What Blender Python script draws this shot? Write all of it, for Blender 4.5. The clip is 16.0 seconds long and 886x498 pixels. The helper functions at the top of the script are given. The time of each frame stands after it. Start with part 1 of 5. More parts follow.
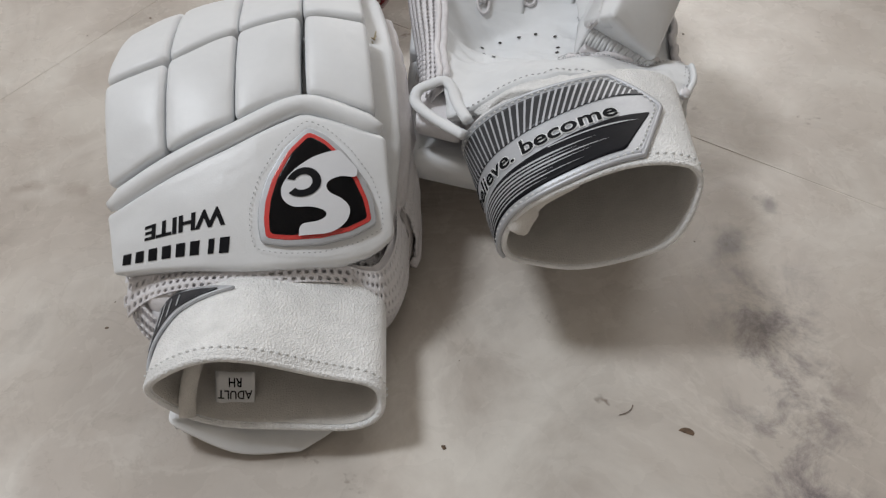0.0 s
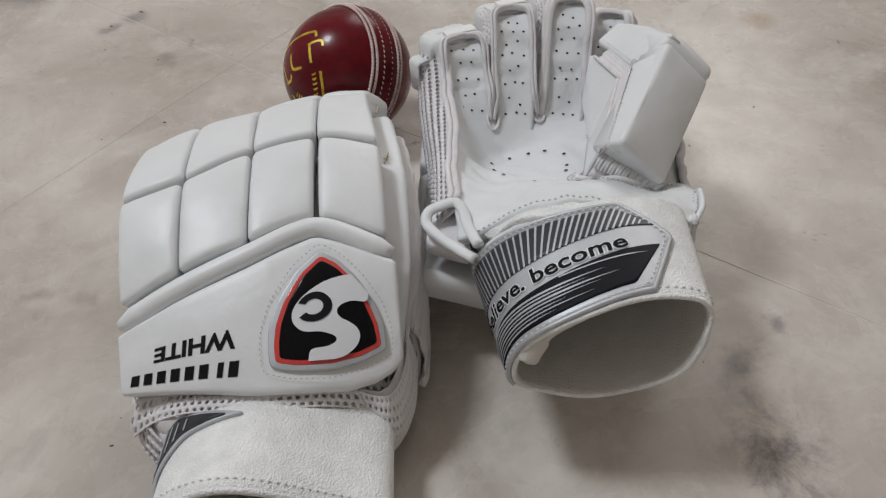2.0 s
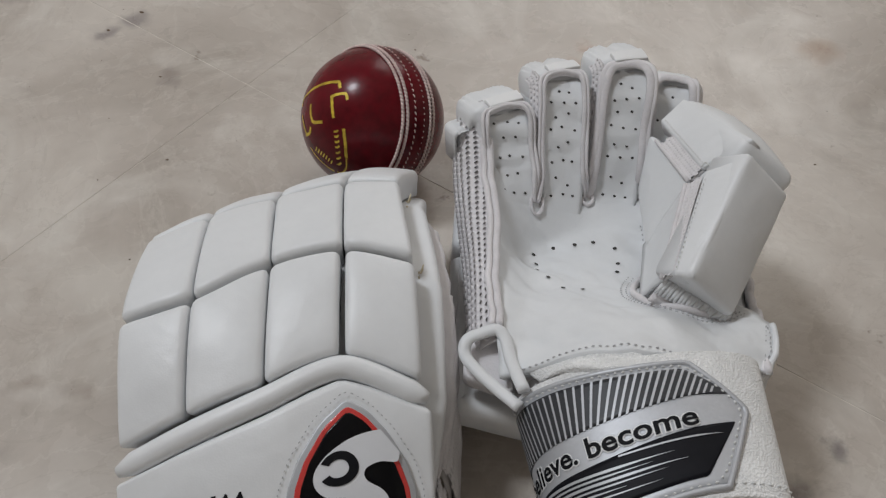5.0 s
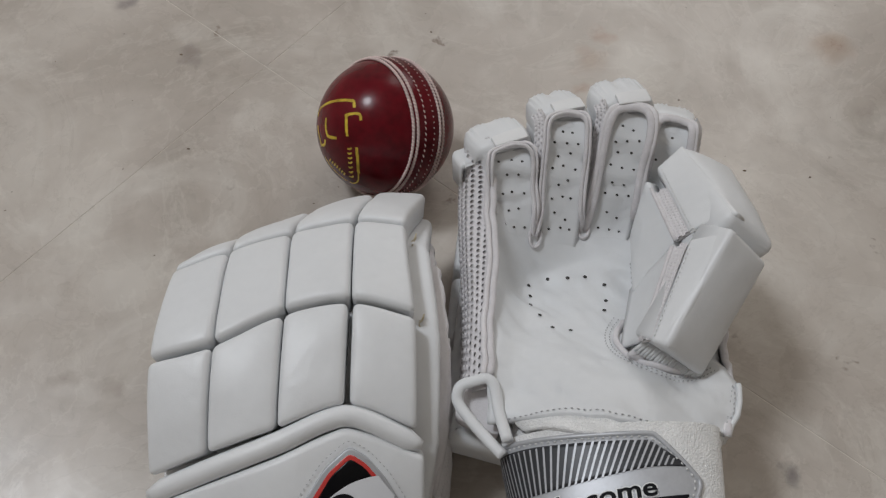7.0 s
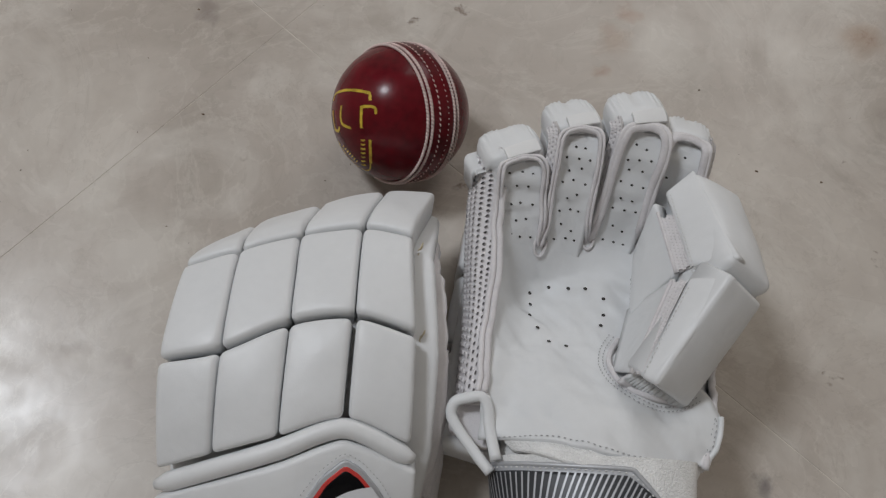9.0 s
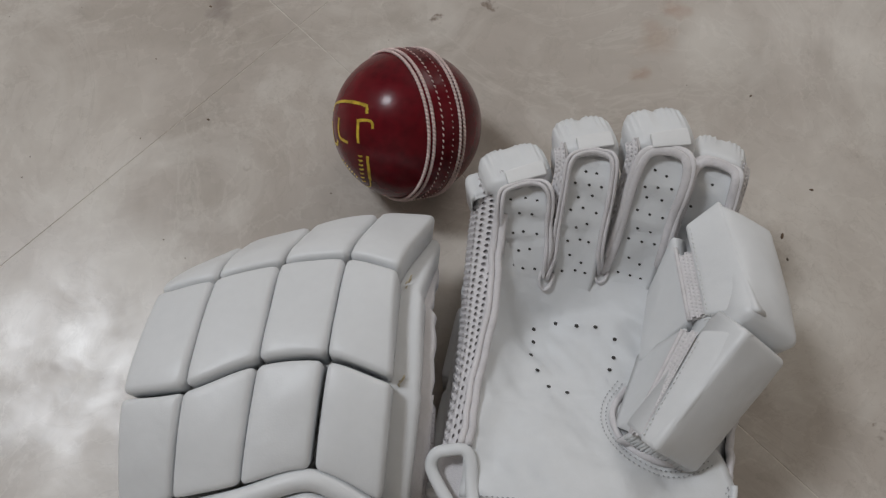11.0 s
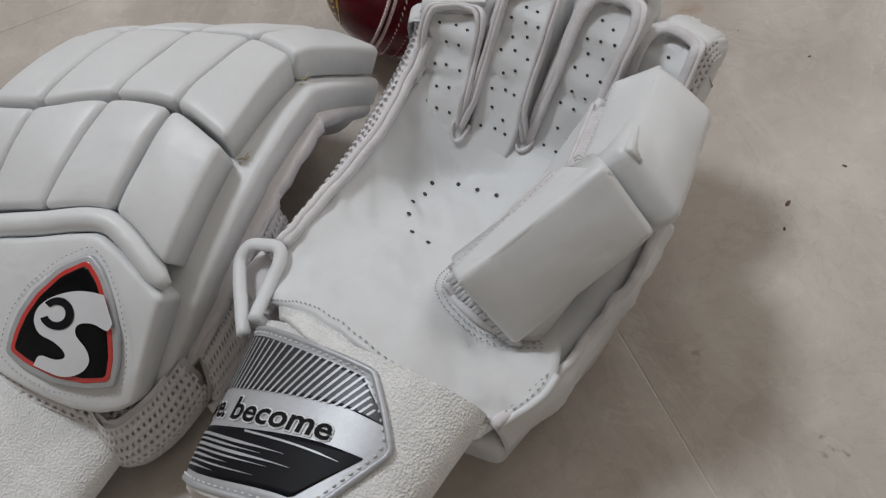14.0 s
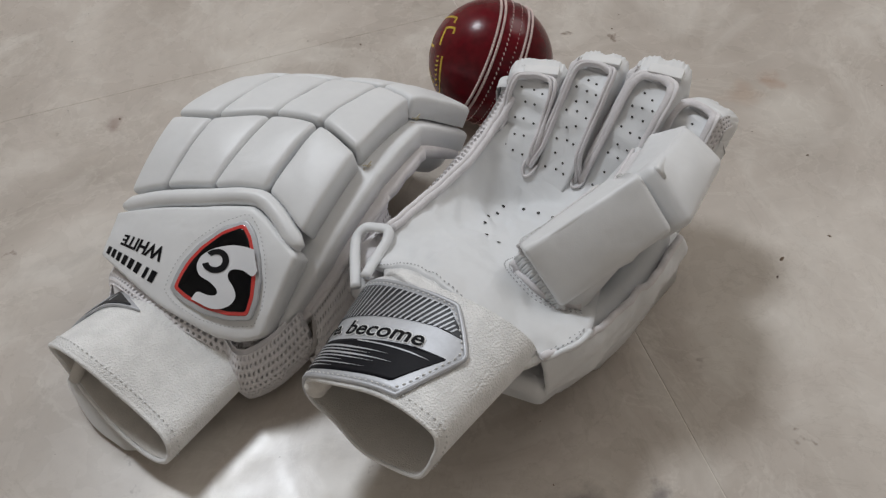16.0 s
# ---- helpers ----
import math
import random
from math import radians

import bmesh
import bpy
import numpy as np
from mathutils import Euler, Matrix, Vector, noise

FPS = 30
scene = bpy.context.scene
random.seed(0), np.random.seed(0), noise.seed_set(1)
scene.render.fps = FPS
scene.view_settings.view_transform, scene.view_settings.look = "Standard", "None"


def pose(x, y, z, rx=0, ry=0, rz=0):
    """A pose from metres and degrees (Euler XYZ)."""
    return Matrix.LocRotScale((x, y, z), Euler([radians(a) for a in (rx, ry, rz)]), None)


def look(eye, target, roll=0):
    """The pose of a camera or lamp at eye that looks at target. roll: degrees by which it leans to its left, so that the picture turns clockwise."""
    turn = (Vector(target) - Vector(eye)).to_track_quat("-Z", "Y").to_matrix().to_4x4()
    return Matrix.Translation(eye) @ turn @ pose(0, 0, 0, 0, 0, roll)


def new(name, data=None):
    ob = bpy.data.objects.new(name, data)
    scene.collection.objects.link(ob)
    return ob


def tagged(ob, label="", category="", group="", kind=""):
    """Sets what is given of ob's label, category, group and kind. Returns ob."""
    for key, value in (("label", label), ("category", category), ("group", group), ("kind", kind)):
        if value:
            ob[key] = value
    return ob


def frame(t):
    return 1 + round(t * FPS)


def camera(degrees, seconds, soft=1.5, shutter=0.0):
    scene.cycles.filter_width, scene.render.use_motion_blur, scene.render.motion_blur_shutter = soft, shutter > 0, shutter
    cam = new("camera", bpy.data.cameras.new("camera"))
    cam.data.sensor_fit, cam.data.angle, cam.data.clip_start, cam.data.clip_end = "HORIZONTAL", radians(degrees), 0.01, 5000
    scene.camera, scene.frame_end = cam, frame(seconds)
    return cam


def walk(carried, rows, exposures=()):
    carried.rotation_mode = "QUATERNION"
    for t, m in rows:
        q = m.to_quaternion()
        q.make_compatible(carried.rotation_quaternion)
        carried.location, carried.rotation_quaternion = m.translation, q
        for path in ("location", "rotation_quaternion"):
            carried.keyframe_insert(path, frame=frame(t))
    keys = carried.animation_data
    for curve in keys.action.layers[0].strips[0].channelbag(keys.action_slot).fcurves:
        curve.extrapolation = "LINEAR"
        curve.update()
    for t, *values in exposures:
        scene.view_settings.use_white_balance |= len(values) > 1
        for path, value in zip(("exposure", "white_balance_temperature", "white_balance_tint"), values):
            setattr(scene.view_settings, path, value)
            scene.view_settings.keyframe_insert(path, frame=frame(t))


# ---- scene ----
cam = camera(51.5, 16.0, soft=1.3)
PATH = [
    (0, (0.102, 0.132, 0.302), (0.07, 1.492, -1.165), -0.0),
    (0.5, (0.102, 0.136, 0.306), (0.068, 1.522, -1.135), -0.0),
    (1, (0.1, 0.137, 0.309), (0.066, 1.552, -1.104), 0.2),
    (1.5, (0.099, 0.14, 0.312), (0.065, 1.583, -1.073), 0.5),
    (2, (0.098, 0.147, 0.318), (0.06, 1.611, -1.044), 0.7),
    (2.5, (0.094, 0.161, 0.325), (0.057, 1.634, -1.027), 1.0),
    (3, (0.091, 0.179, 0.328), (0.058, 1.646, -1.031), 1.4),
    (3.5, (0.086, 0.2, 0.332), (0.058, 1.646, -1.05), 1.7),
    (4, (0.082, 0.216, 0.335), (0.052, 1.629, -1.08), 2.0),
    (4.2, (0.079, 0.221, 0.337), (0.058, 1.625, -1.087), 2.6),
    (6.5, (0.074, 0.274, 0.392), (0.057, 1.367, -1.283), 5.2),
    (7, (0.073, 0.288, 0.419), (0.058, 1.338, -1.283), 6.2),
    (7.5, (0.069, 0.302, 0.433), (0.069, 1.28, -1.312), 8.0),
    (8, (0.07, 0.319, 0.445), (0.083, 1.227, -1.337), 10.0),
    (8.5, (0.067, 0.329, 0.451), (0.082, 1.173, -1.362), 11.2),
    (9, (0.065, 0.341, 0.456), (0.073, 1.136, -1.379), 11.4),
    (9.2, (0.064, 0.347, 0.458), (0.07, 1.127, -1.383), 11.4),
    (11.3, (0.126, 0.393, 0.425), (-0.127, 1.059, -1.444), -6.5),
    (11.5, (0.143, 0.39, 0.418), (-0.157, 1.08, -1.435), -8.4),
    (12, (0.18, 0.386, 0.403), (-0.226, 1.106, -1.418), -11.1),
    (12.5, (0.204, 0.384, 0.38), (-0.277, 1.108, -1.421), -11.9),
    (13, (0.221, 0.374, 0.362), (-0.334, 1.095, -1.419), -12.3),
    (13.5, (0.237, 0.374, 0.349), (-0.398, 1.085, -1.409), -12.3),
    (14, (0.253, 0.364, 0.334), (-0.461, 1.076, -1.393), -11.7),
    (14.5, (0.271, 0.336, 0.344), (-0.509, 1.062, -1.349), -10.7),
    (15, (0.286, 0.311, 0.352), (-0.555, 1.071, -1.296), -9.5),
    (15.5, (0.3, 0.288, 0.363), (-0.596, 1.111, -1.225), -7.9),
    (16, (0.309, 0.268, 0.381), (-0.608, 1.167, -1.152), -5.9),
]
walk(cam, [(t, look(eye, target, roll)) for t, eye, target, roll in PATH],
     exposures=[(0.0, 0.18), (2.0, 0.08), (3.5, -0.03), (8.5, -0.28), (12.0, -0.37), (14.0, -0.12), (16.0, -0.01)])


from mathutils import bvhtree

# ---- light ----
LAMP = (-1.25, 0.76, 2.46)
world = bpy.data.worlds.new("world")
scene.world = world
world.use_nodes = True
world.node_tree.nodes["Background"].inputs[0].default_value = (0.9, 0.95, 1.0, 1)
world.node_tree.nodes["Background"].inputs[1].default_value = 0.02
lamp_data = bpy.data.lights.new("lamp_light", "AREA")
lamp_data.shape, lamp_data.size, lamp_data.energy = "DISK", 0.55, 33.6
lamp_data.color = (0.885, 0.935, 1.0)
lamp = new("lamp_light", lamp_data)
lamp.matrix_world = look(LAMP, (0.05, 0.5, 0.0))
# unseen fill lamp added on the far side to lift the shadows
fill_data = bpy.data.lights.new("fill_light", "AREA")
fill_data.shape, fill_data.size, fill_data.size_y, fill_data.energy = "RECTANGLE", 1.1, 1.1, 12.5
fill_data.color = (1.0, 0.975, 0.95)
fill_light = new("fill_light", fill_data)
fill_light.matrix_world = look((0.55, 2.36, 1.55), (0.3, 0.4, 0.2))


# ---- materials ----
def material(name, colour, rough=0.5, metal=0.0, vary=0.06, vary_scale=40.0, bump=0.15, bump_scale=900.0, dist=0.0004,
             coat=0.0, sheen=0.0, cells=0.0, second=None):
    """A surface with a tone that wanders at two scales and fine relief."""
    m = bpy.data.materials.new(name)
    m.use_nodes = True
    nt = m.node_tree
    b = nt.nodes["Principled BSDF"]
    b.inputs["Roughness"].default_value, b.inputs["Metallic"].default_value = rough, metal
    b.inputs["Coat Weight"].default_value, b.inputs["Coat Roughness"].default_value = coat, 0.12
    b.inputs["Sheen Weight"].default_value = sheen
    co = nt.nodes.new("ShaderNodeTexCoord")
    n1 = nt.nodes.new("ShaderNodeTexNoise")
    n1.inputs["Scale"].default_value, n1.inputs["Detail"].default_value = vary_scale, 5
    n2 = nt.nodes.new("ShaderNodeTexNoise")
    n2.inputs["Scale"].default_value, n2.inputs["Detail"].default_value = vary_scale * 9, 3
    mix = nt.nodes.new("ShaderNodeMath")
    mix.operation = "MULTIPLY_ADD"
    mix.inputs[1].default_value = 0.4
    nt.links.new(n2.outputs["Fac"], mix.inputs[0])
    nt.links.new(n1.outputs["Fac"], mix.inputs[2])
    ramp = nt.nodes.new("ShaderNodeValToRGB")
    lo = second if second else tuple(c * (1 - vary) for c in colour)
    hi = tuple(min(1, c * (1 + vary)) for c in colour)
    ramp.color_ramp.elements[0].position, ramp.color_ramp.elements[1].position = 0.45, 0.95
    ramp.color_ramp.elements[0].color, ramp.color_ramp.elements[1].color = (*lo, 1), (*hi, 1)
    nt.links.new(mix.outputs[0], ramp.inputs[0])
    nt.links.new(ramp.outputs[0], b.inputs["Base Color"])
    if bump:
        if cells:
            n3 = nt.nodes.new("ShaderNodeTexVoronoi")
            n3.inputs["Scale"].default_value = cells
            out = n3.outputs["Distance"]
        else:
            n3 = nt.nodes.new("ShaderNodeTexNoise")
            n3.inputs["Scale"].default_value, n3.inputs["Detail"].default_value = bump_scale, 4
            out = n3.outputs["Fac"]
        bp = nt.nodes.new("ShaderNodeBump")
        bp.inputs["Strength"].default_value, bp.inputs["Distance"].default_value = bump, dist
        nt.links.new(out, bp.inputs["Height"])
        nt.links.new(bp.outputs[0], b.inputs["Normal"])
        nt.links.new(co.outputs["Object"], n3.inputs["Vector"])
    for n in (n1, n2):
        nt.links.new(co.outputs["Object"], n.inputs["Vector"])
    return m


def leather(name, colour, rough, crease=0.35, scale=55, depth=0.0016):
    """Soft white leather: fine grain and long shallow creases."""
    m = material(name, colour, rough, vary=0.03, vary_scale=30, bump=0.0)
    nt = m.node_tree
    co = nt.nodes.new("ShaderNodeTexCoord")
    a = nt.nodes.new("ShaderNodeTexNoise")
    a.inputs["Scale"].default_value, a.inputs["Detail"].default_value, a.inputs["Distortion"].default_value = scale, 2, 0.5
    g = nt.nodes.new("ShaderNodeTexVoronoi")
    g.inputs["Scale"].default_value = 1400
    b1, b2 = nt.nodes.new("ShaderNodeBump"), nt.nodes.new("ShaderNodeBump")
    b1.inputs["Strength"].default_value, b1.inputs["Distance"].default_value = crease, depth
    b2.inputs["Strength"].default_value, b2.inputs["Distance"].default_value = 0.12, 0.0002
    nt.links.new(co.outputs["Object"], a.inputs["Vector"])
    nt.links.new(co.outputs["Object"], g.inputs["Vector"])
    nt.links.new(a.outputs["Fac"], b1.inputs["Height"])
    nt.links.new(g.outputs["Distance"], b2.inputs["Height"])
    nt.links.new(b1.outputs[0], b2.inputs["Normal"])
    nt.links.new(b2.outputs[0], nt.nodes["Principled BSDF"].inputs["Normal"])
    return m


def marble(name):
    """Polished greige marble with cloudy white patches, thin veins, rust specks and a grey-violet stain band."""
    m = bpy.data.materials.new(name)
    m.use_nodes = True
    nt = m.node_tree
    b = nt.nodes["Principled BSDF"]
    link = nt.links.new
    co = nt.nodes.new("ShaderNodeTexCoord")
    P = co.outputs["Object"]

    def noise_tex(scale, detail, distort=0.0, rough=0.55):
        n = nt.nodes.new("ShaderNodeTexNoise")
        for k, v in (("Scale", scale), ("Detail", detail), ("Distortion", distort), ("Roughness", rough)):
            n.inputs[k].default_value = v
        link(P, n.inputs["Vector"])
        return n.outputs["Fac"]

    def ramp(fac, stops):
        r = nt.nodes.new("ShaderNodeValToRGB")
        el = r.color_ramp.elements
        el[0].position, el[0].color = stops[0][0], (*stops[0][1], 1)
        el[1].position, el[1].color = stops[-1][0], (*stops[-1][1], 1)
        for p, c in stops[1:-1]:
            e = el.new(p)
            e.color = (*c, 1)
        link(fac, r.inputs[0])
        return r.outputs[0]

    def math_node(op, a, b_):
        n = nt.nodes.new("ShaderNodeMath")
        n.operation = op
        n.use_clamp = True
        for i, v in enumerate((a, b_)):
            if isinstance(v, (int, float)):
                n.inputs[i].default_value = v
            else:
                link(v, n.inputs[i])
        return n.outputs[0]

    def mix(fac, a, c):
        n = nt.nodes.new("ShaderNodeMix")
        n.data_type = "RGBA"
        link(fac, n.inputs[0])
        link(a, n.inputs[6])
        if isinstance(c, tuple):
            n.inputs[7].default_value = (*c, 1)
        else:
            link(c, n.inputs[7])
        return n.outputs[2]

    one, zero = (1, 1, 1), (0, 0, 0)
    col = ramp(noise_tex(5.5, 8, 0.8, 0.6), [(0.30, (0.385, 0.337, 0.292)), (0.5, (0.49, 0.437, 0.388)), (0.68, (0.60, 0.548, 0.492))])
    cloud = ramp(noise_tex(11, 8, 1.2, 0.6), [(0.50, zero), (0.70, one)])
    col = mix(math_node("MULTIPLY", cloud, 0.7), col, (0.68, 0.64, 0.585))
    fine = ramp(noise_tex(120, 5, 0.3, 0.65), [(0.35, one), (0.62, zero)])
    col = mix(math_node("MULTIPLY", fine, 0.07), col, (0.30, 0.26, 0.22))
    vein = ramp(noise_tex(5.5, 6, 2.2, 0.6), [(0.485, zero), (0.5, one), (0.515, zero)])
    col = mix(math_node("MULTIPLY", vein, 0.26), col, (0.66, 0.62, 0.56))
    vein2 = ramp(noise_tex(11, 7, 1.6, 0.6), [(0.492, zero), (0.5, one), (0.508, zero)])
    col = mix(math_node("MULTIPLY", vein2, 0.22), col, (0.33, 0.285, 0.24))
    # a pale patch round a point beside the cuffs, broken up by noise
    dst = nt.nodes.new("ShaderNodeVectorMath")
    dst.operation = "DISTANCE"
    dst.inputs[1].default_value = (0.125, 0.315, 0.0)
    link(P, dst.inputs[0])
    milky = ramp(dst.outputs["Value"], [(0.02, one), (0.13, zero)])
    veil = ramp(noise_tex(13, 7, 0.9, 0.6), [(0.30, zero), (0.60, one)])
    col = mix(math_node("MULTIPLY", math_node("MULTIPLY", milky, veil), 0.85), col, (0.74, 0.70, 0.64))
    # rust and dirt specks
    specks = nt.nodes.new("ShaderNodeTexVoronoi")
    specks.inputs["Scale"].default_value = 26
    wob = nt.nodes.new("ShaderNodeMixRGB")
    wob.blend_type = "ADD"
    wob.inputs[0].default_value = 0.02
    wn = nt.nodes.new("ShaderNodeTexNoise")
    wn.inputs["Scale"].default_value = 190
    link(P, wn.inputs["Vector"])
    link(P, wob.inputs[1])
    link(wn.outputs["Color"], wob.inputs[2])
    link(wob.outputs[0], specks.inputs["Vector"])
    dark = ramp(noise_tex(9, 8, 1.5, 0.7), [(0.58, zero), (0.74, one)])
    col = mix(math_node("MULTIPLY", dark, 0.32), col, (0.27, 0.235, 0.21))
    crack = ramp(noise_tex(17, 9, 2.6, 0.66), [(0.494, zero), (0.5, one), (0.506, zero)])
    where = ramp(noise_tex(6, 2), [(0.5, zero), (0.6, one)])
    col = mix(math_node("MULTIPLY", math_node("MULTIPLY", crack, where), 0.22), col, (0.24, 0.17, 0.13))
    spot = ramp(specks.outputs["Distance"], [(0.03, one), (0.10, zero)])
    keep = ramp(noise_tex(19, 2), [(0.50, zero), (0.56, one)])
    col = mix(math_node("MULTIPLY", math_node("MULTIPLY", spot, keep), 0.75), col, (0.17, 0.12, 0.09))
    # a band of grey-violet mineral stain that runs along x = 0.23
    sep = nt.nodes.new("ShaderNodeSeparateXYZ")
    link(P, sep.inputs[0])
    nodes_sub = nt.nodes.new("ShaderNodeMath")
    nodes_sub.operation = "SUBTRACT"
    link(sep.outputs[0], nodes_sub.inputs[0])
    nodes_sub.inputs[1].default_value = 0.232
    nodes_abs = nt.nodes.new("ShaderNodeMath")
    nodes_abs.operation = "ABSOLUTE"
    link(nodes_sub.outputs[0], nodes_abs.inputs[0])
    band = ramp(nodes_abs.outputs[0], [(0.006, one), (0.034, zero)])
    reach = ramp(sep.outputs[1], [(0.38, one), (0.45, zero)])
    blot = ramp(noise_tex(34, 8, 0.35, 0.72), [(0.46, zero), (0.62, one)])
    stain = math_node("MULTIPLY", math_node("MULTIPLY", band, reach), blot)
    col = mix(math_node("MULTIPLY", stain, 0.85), col, (0.17, 0.145, 0.15))
    # stains of their own: a dark violet corner, grey blots, rust and worn chips
    warp = nt.nodes.new("ShaderNodeTexNoise")
    warp.inputs["Scale"].default_value, warp.inputs["Detail"].default_value = 48, 6
    link(P, warp.inputs["Vector"])
    off = nt.nodes.new("ShaderNodeVectorMath")
    off.operation = "MULTIPLY_ADD"
    off.inputs[1].default_value = (0.03, 0.03, 0.0)
    link(warp.outputs["Color"], off.inputs[0])
    link(P, off.inputs[2])
    for x, y, r, force, tint in ((-0.226, 0.750, 0.034, 0.8, (0.16, 0.13, 0.135)), (-0.132, 0.715, 0.011, 0.7, (0.2, 0.17, 0.17)),
                                 (-0.145, 0.701, 0.009, 0.7, (0.2, 0.17, 0.17)), (-0.098, 0.661, 0.008, 0.6, (0.24, 0.2, 0.18)),
                                 (-0.150, 0.441, 0.008, 0.6, (0.2, 0.12, 0.1)), (-0.104, 0.446, 0.008, 0.5, (0.26, 0.2, 0.16)), (-0.083, 0.446, 0.009, 0.5, (0.28, 0.22, 0.18)), (0.300, 0.733, 0.018, 0.55, (0.33, 0.2, 0.12)),
                                 (0.145, 0.697, 0.012, 0.4, (0.37, 0.24, 0.16)), (0.152, 0.718, 0.008, 0.6, (0.36, 0.23, 0.16)), (0.139, 0.672, 0.008, 0.6, (0.36, 0.24, 0.17)),
                                 (0.223, 0.419, 0.010, 0.8, (0.17, 0.15, 0.15)), (0.247, 0.443, 0.008, 0.8, (0.18, 0.16, 0.16)),
                                 (0.175, 0.700, 0.030, 0.5, (0.72, 0.68, 0.62)), (-0.090, 0.505, 0.030, 0.5, (0.70, 0.66, 0.60))):
        far = nt.nodes.new("ShaderNodeVectorMath")
        far.operation = "DISTANCE"
        far.inputs[1].default_value = (x + 0.015, y + 0.015, 0.0)
        link(off.outputs[0], far.inputs[0])
        area = ramp(far.outputs["Value"], [(r * 0.25, one), (r, zero)])
        col = mix(math_node("MULTIPLY", area, force), col, tint)
    info = nt.nodes.new("ShaderNodeObjectInfo")
    shade = ramp(info.outputs["Random"], [(0.0, (0.95, 0.95, 0.95)), (1.0, (1.04, 1.04, 1.04))])
    tone = nt.nodes.new("ShaderNodeMix")
    tone.data_type, tone.blend_type = "RGBA", "MULTIPLY"
    tone.inputs[0].default_value = 1.0
    link(col, tone.inputs[6])
    link(shade, tone.inputs[7])
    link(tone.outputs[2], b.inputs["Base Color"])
    b.inputs["Specular IOR Level"].default_value = 0.38
    rough = ramp(noise_tex(40, 6, 0.4), [(0.3, (0.2, 0.2, 0.2)), (0.75, (0.36, 0.36, 0.36))])
    link(rough, b.inputs["Roughness"])
    bp = nt.nodes.new("ShaderNodeBump")
    bp.inputs["Strength"].default_value, bp.inputs["Distance"].default_value = 0.25, 0.0006
    link(noise_tex(26, 8, 0.8, 0.6), bp.inputs["Height"])
    link(bp.outputs[0], b.inputs["Normal"])
    return m


WHITE = leather("white_pu_leather", (0.768, 0.776, 0.785), 0.42, 0.35, 50, 0.0022)
PALM = leather("soft_palm_leather", (0.745, 0.755, 0.765), 0.50, 0.5, 52, 0.0026)
WELT = material("welt_binding", (0.70, 0.675, 0.685), 0.75, vary=0.1, vary_scale=120, bump=0.4, bump_scale=700, dist=0.0006)
TERRY = material("terry_fabric", (0.83, 0.825, 0.815), 0.95, vary=0.10, vary_scale=110, bump=0.6, cells=1250, dist=0.0007, sheen=0.3)
RIB = material("ribbed_elastic", (0.70, 0.67, 0.63), 0.95, vary=0.08, vary_scale=120, bump=0.5, cells=1700, dist=0.0004, sheen=0.2)
NET = material("net_fabric", (0.76, 0.735, 0.745), 0.8, vary=0.06, vary_scale=100, bump=0.5, bump_scale=1800, dist=0.0004)
LINING = material("grey_lining", (0.55, 0.525, 0.52), 0.95, vary=0.1, vary_scale=80, bump=0.4, bump_scale=800)
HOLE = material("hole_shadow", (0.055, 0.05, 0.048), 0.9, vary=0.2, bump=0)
THREAD = material("white_thread", (0.72, 0.72, 0.71), 0.7, vary=0.06, bump=0.3, bump_scale=3000, dist=0.0002)
GREY_THREAD = material("grey_thread", (0.45, 0.45, 0.46), 0.7, vary=0.1, bump=0.3, bump_scale=3000, dist=0.0002)
YELLOW_THREAD = material("waxed_thread", (0.55, 0.47, 0.32), 0.6, vary=0.1, bump=0.3, bump_scale=3000, dist=0.0002)
INK = material("black_print", (0.010, 0.010, 0.012), 0.6, vary=0.2, bump=0.1)
INK.node_tree.nodes["Principled BSDF"].inputs["Specular IOR Level"].default_value = 0.1
STRAP_BLACK = material("strap_black", (0.006, 0.006, 0.009), 0.5, vary=0.3, bump=0.15, bump_scale=500)
STRAP_BLACK.node_tree.nodes["Principled BSDF"].inputs["Specular IOR Level"].default_value = 0.15
BLACK = material("black_enamel", (0.004, 0.004, 0.005), 0.12, vary=0.1, bump=0.0)
BLACK.node_tree.nodes["Principled BSDF"].inputs["Specular IOR Level"].default_value = 0.2
SILVER = material("silver_foil", (0.50, 0.51, 0.535), 0.48, metal=0.4, vary=0.08, vary_scale=90, bump=0.25, bump_scale=500, dist=0.0003)
RED = material("red_enamel", (0.62, 0.045, 0.04), 0.25, vary=0.08, bump=0.0, coat=0.8)
BADGE_WHITE = material("badge_white", (0.74, 0.75, 0.78), 0.22, vary=0.03, bump=0.0, coat=0.8)
CHARCOAL = material("charcoal_foil", (0.030, 0.031, 0.036), 0.40, metal=0.1, vary=0.15, bump=0.2, bump_scale=600, dist=0.0002)
BALL_RED = material("ball_leather", (0.112, 0.003, 0.008), 0.26, vary=0.5, vary_scale=28, bump=0.16, bump_scale=420, dist=0.0003, coat=0.10)
BALL_RED.node_tree.nodes["Principled BSDF"].inputs["Specular IOR Level"].default_value = 0.22
BALL_SEAM = material("ball_seam_leather", (0.09, 0.006, 0.010), 0.4, vary=0.3, vary_scale=60, bump=0.5, bump_scale=600, dist=0.0006)
BALL_THREAD = material("seam_thread", (0.70, 0.56, 0.53), 0.7, vary=0.2, vary_scale=200, bump=0.3, bump_scale=2500, dist=0.0002)
GOLD = material("gold_stamp", (0.80, 0.52, 0.05), 0.35, metal=0.3, vary=0.5, vary_scale=160, bump=0.2, bump_scale=900)
TAG = material("tag_satin", (0.80, 0.80, 0.80), 0.6, vary=0.03, bump=0.2, bump_scale=1500, dist=0.0002)
MARBLE = marble("marble")
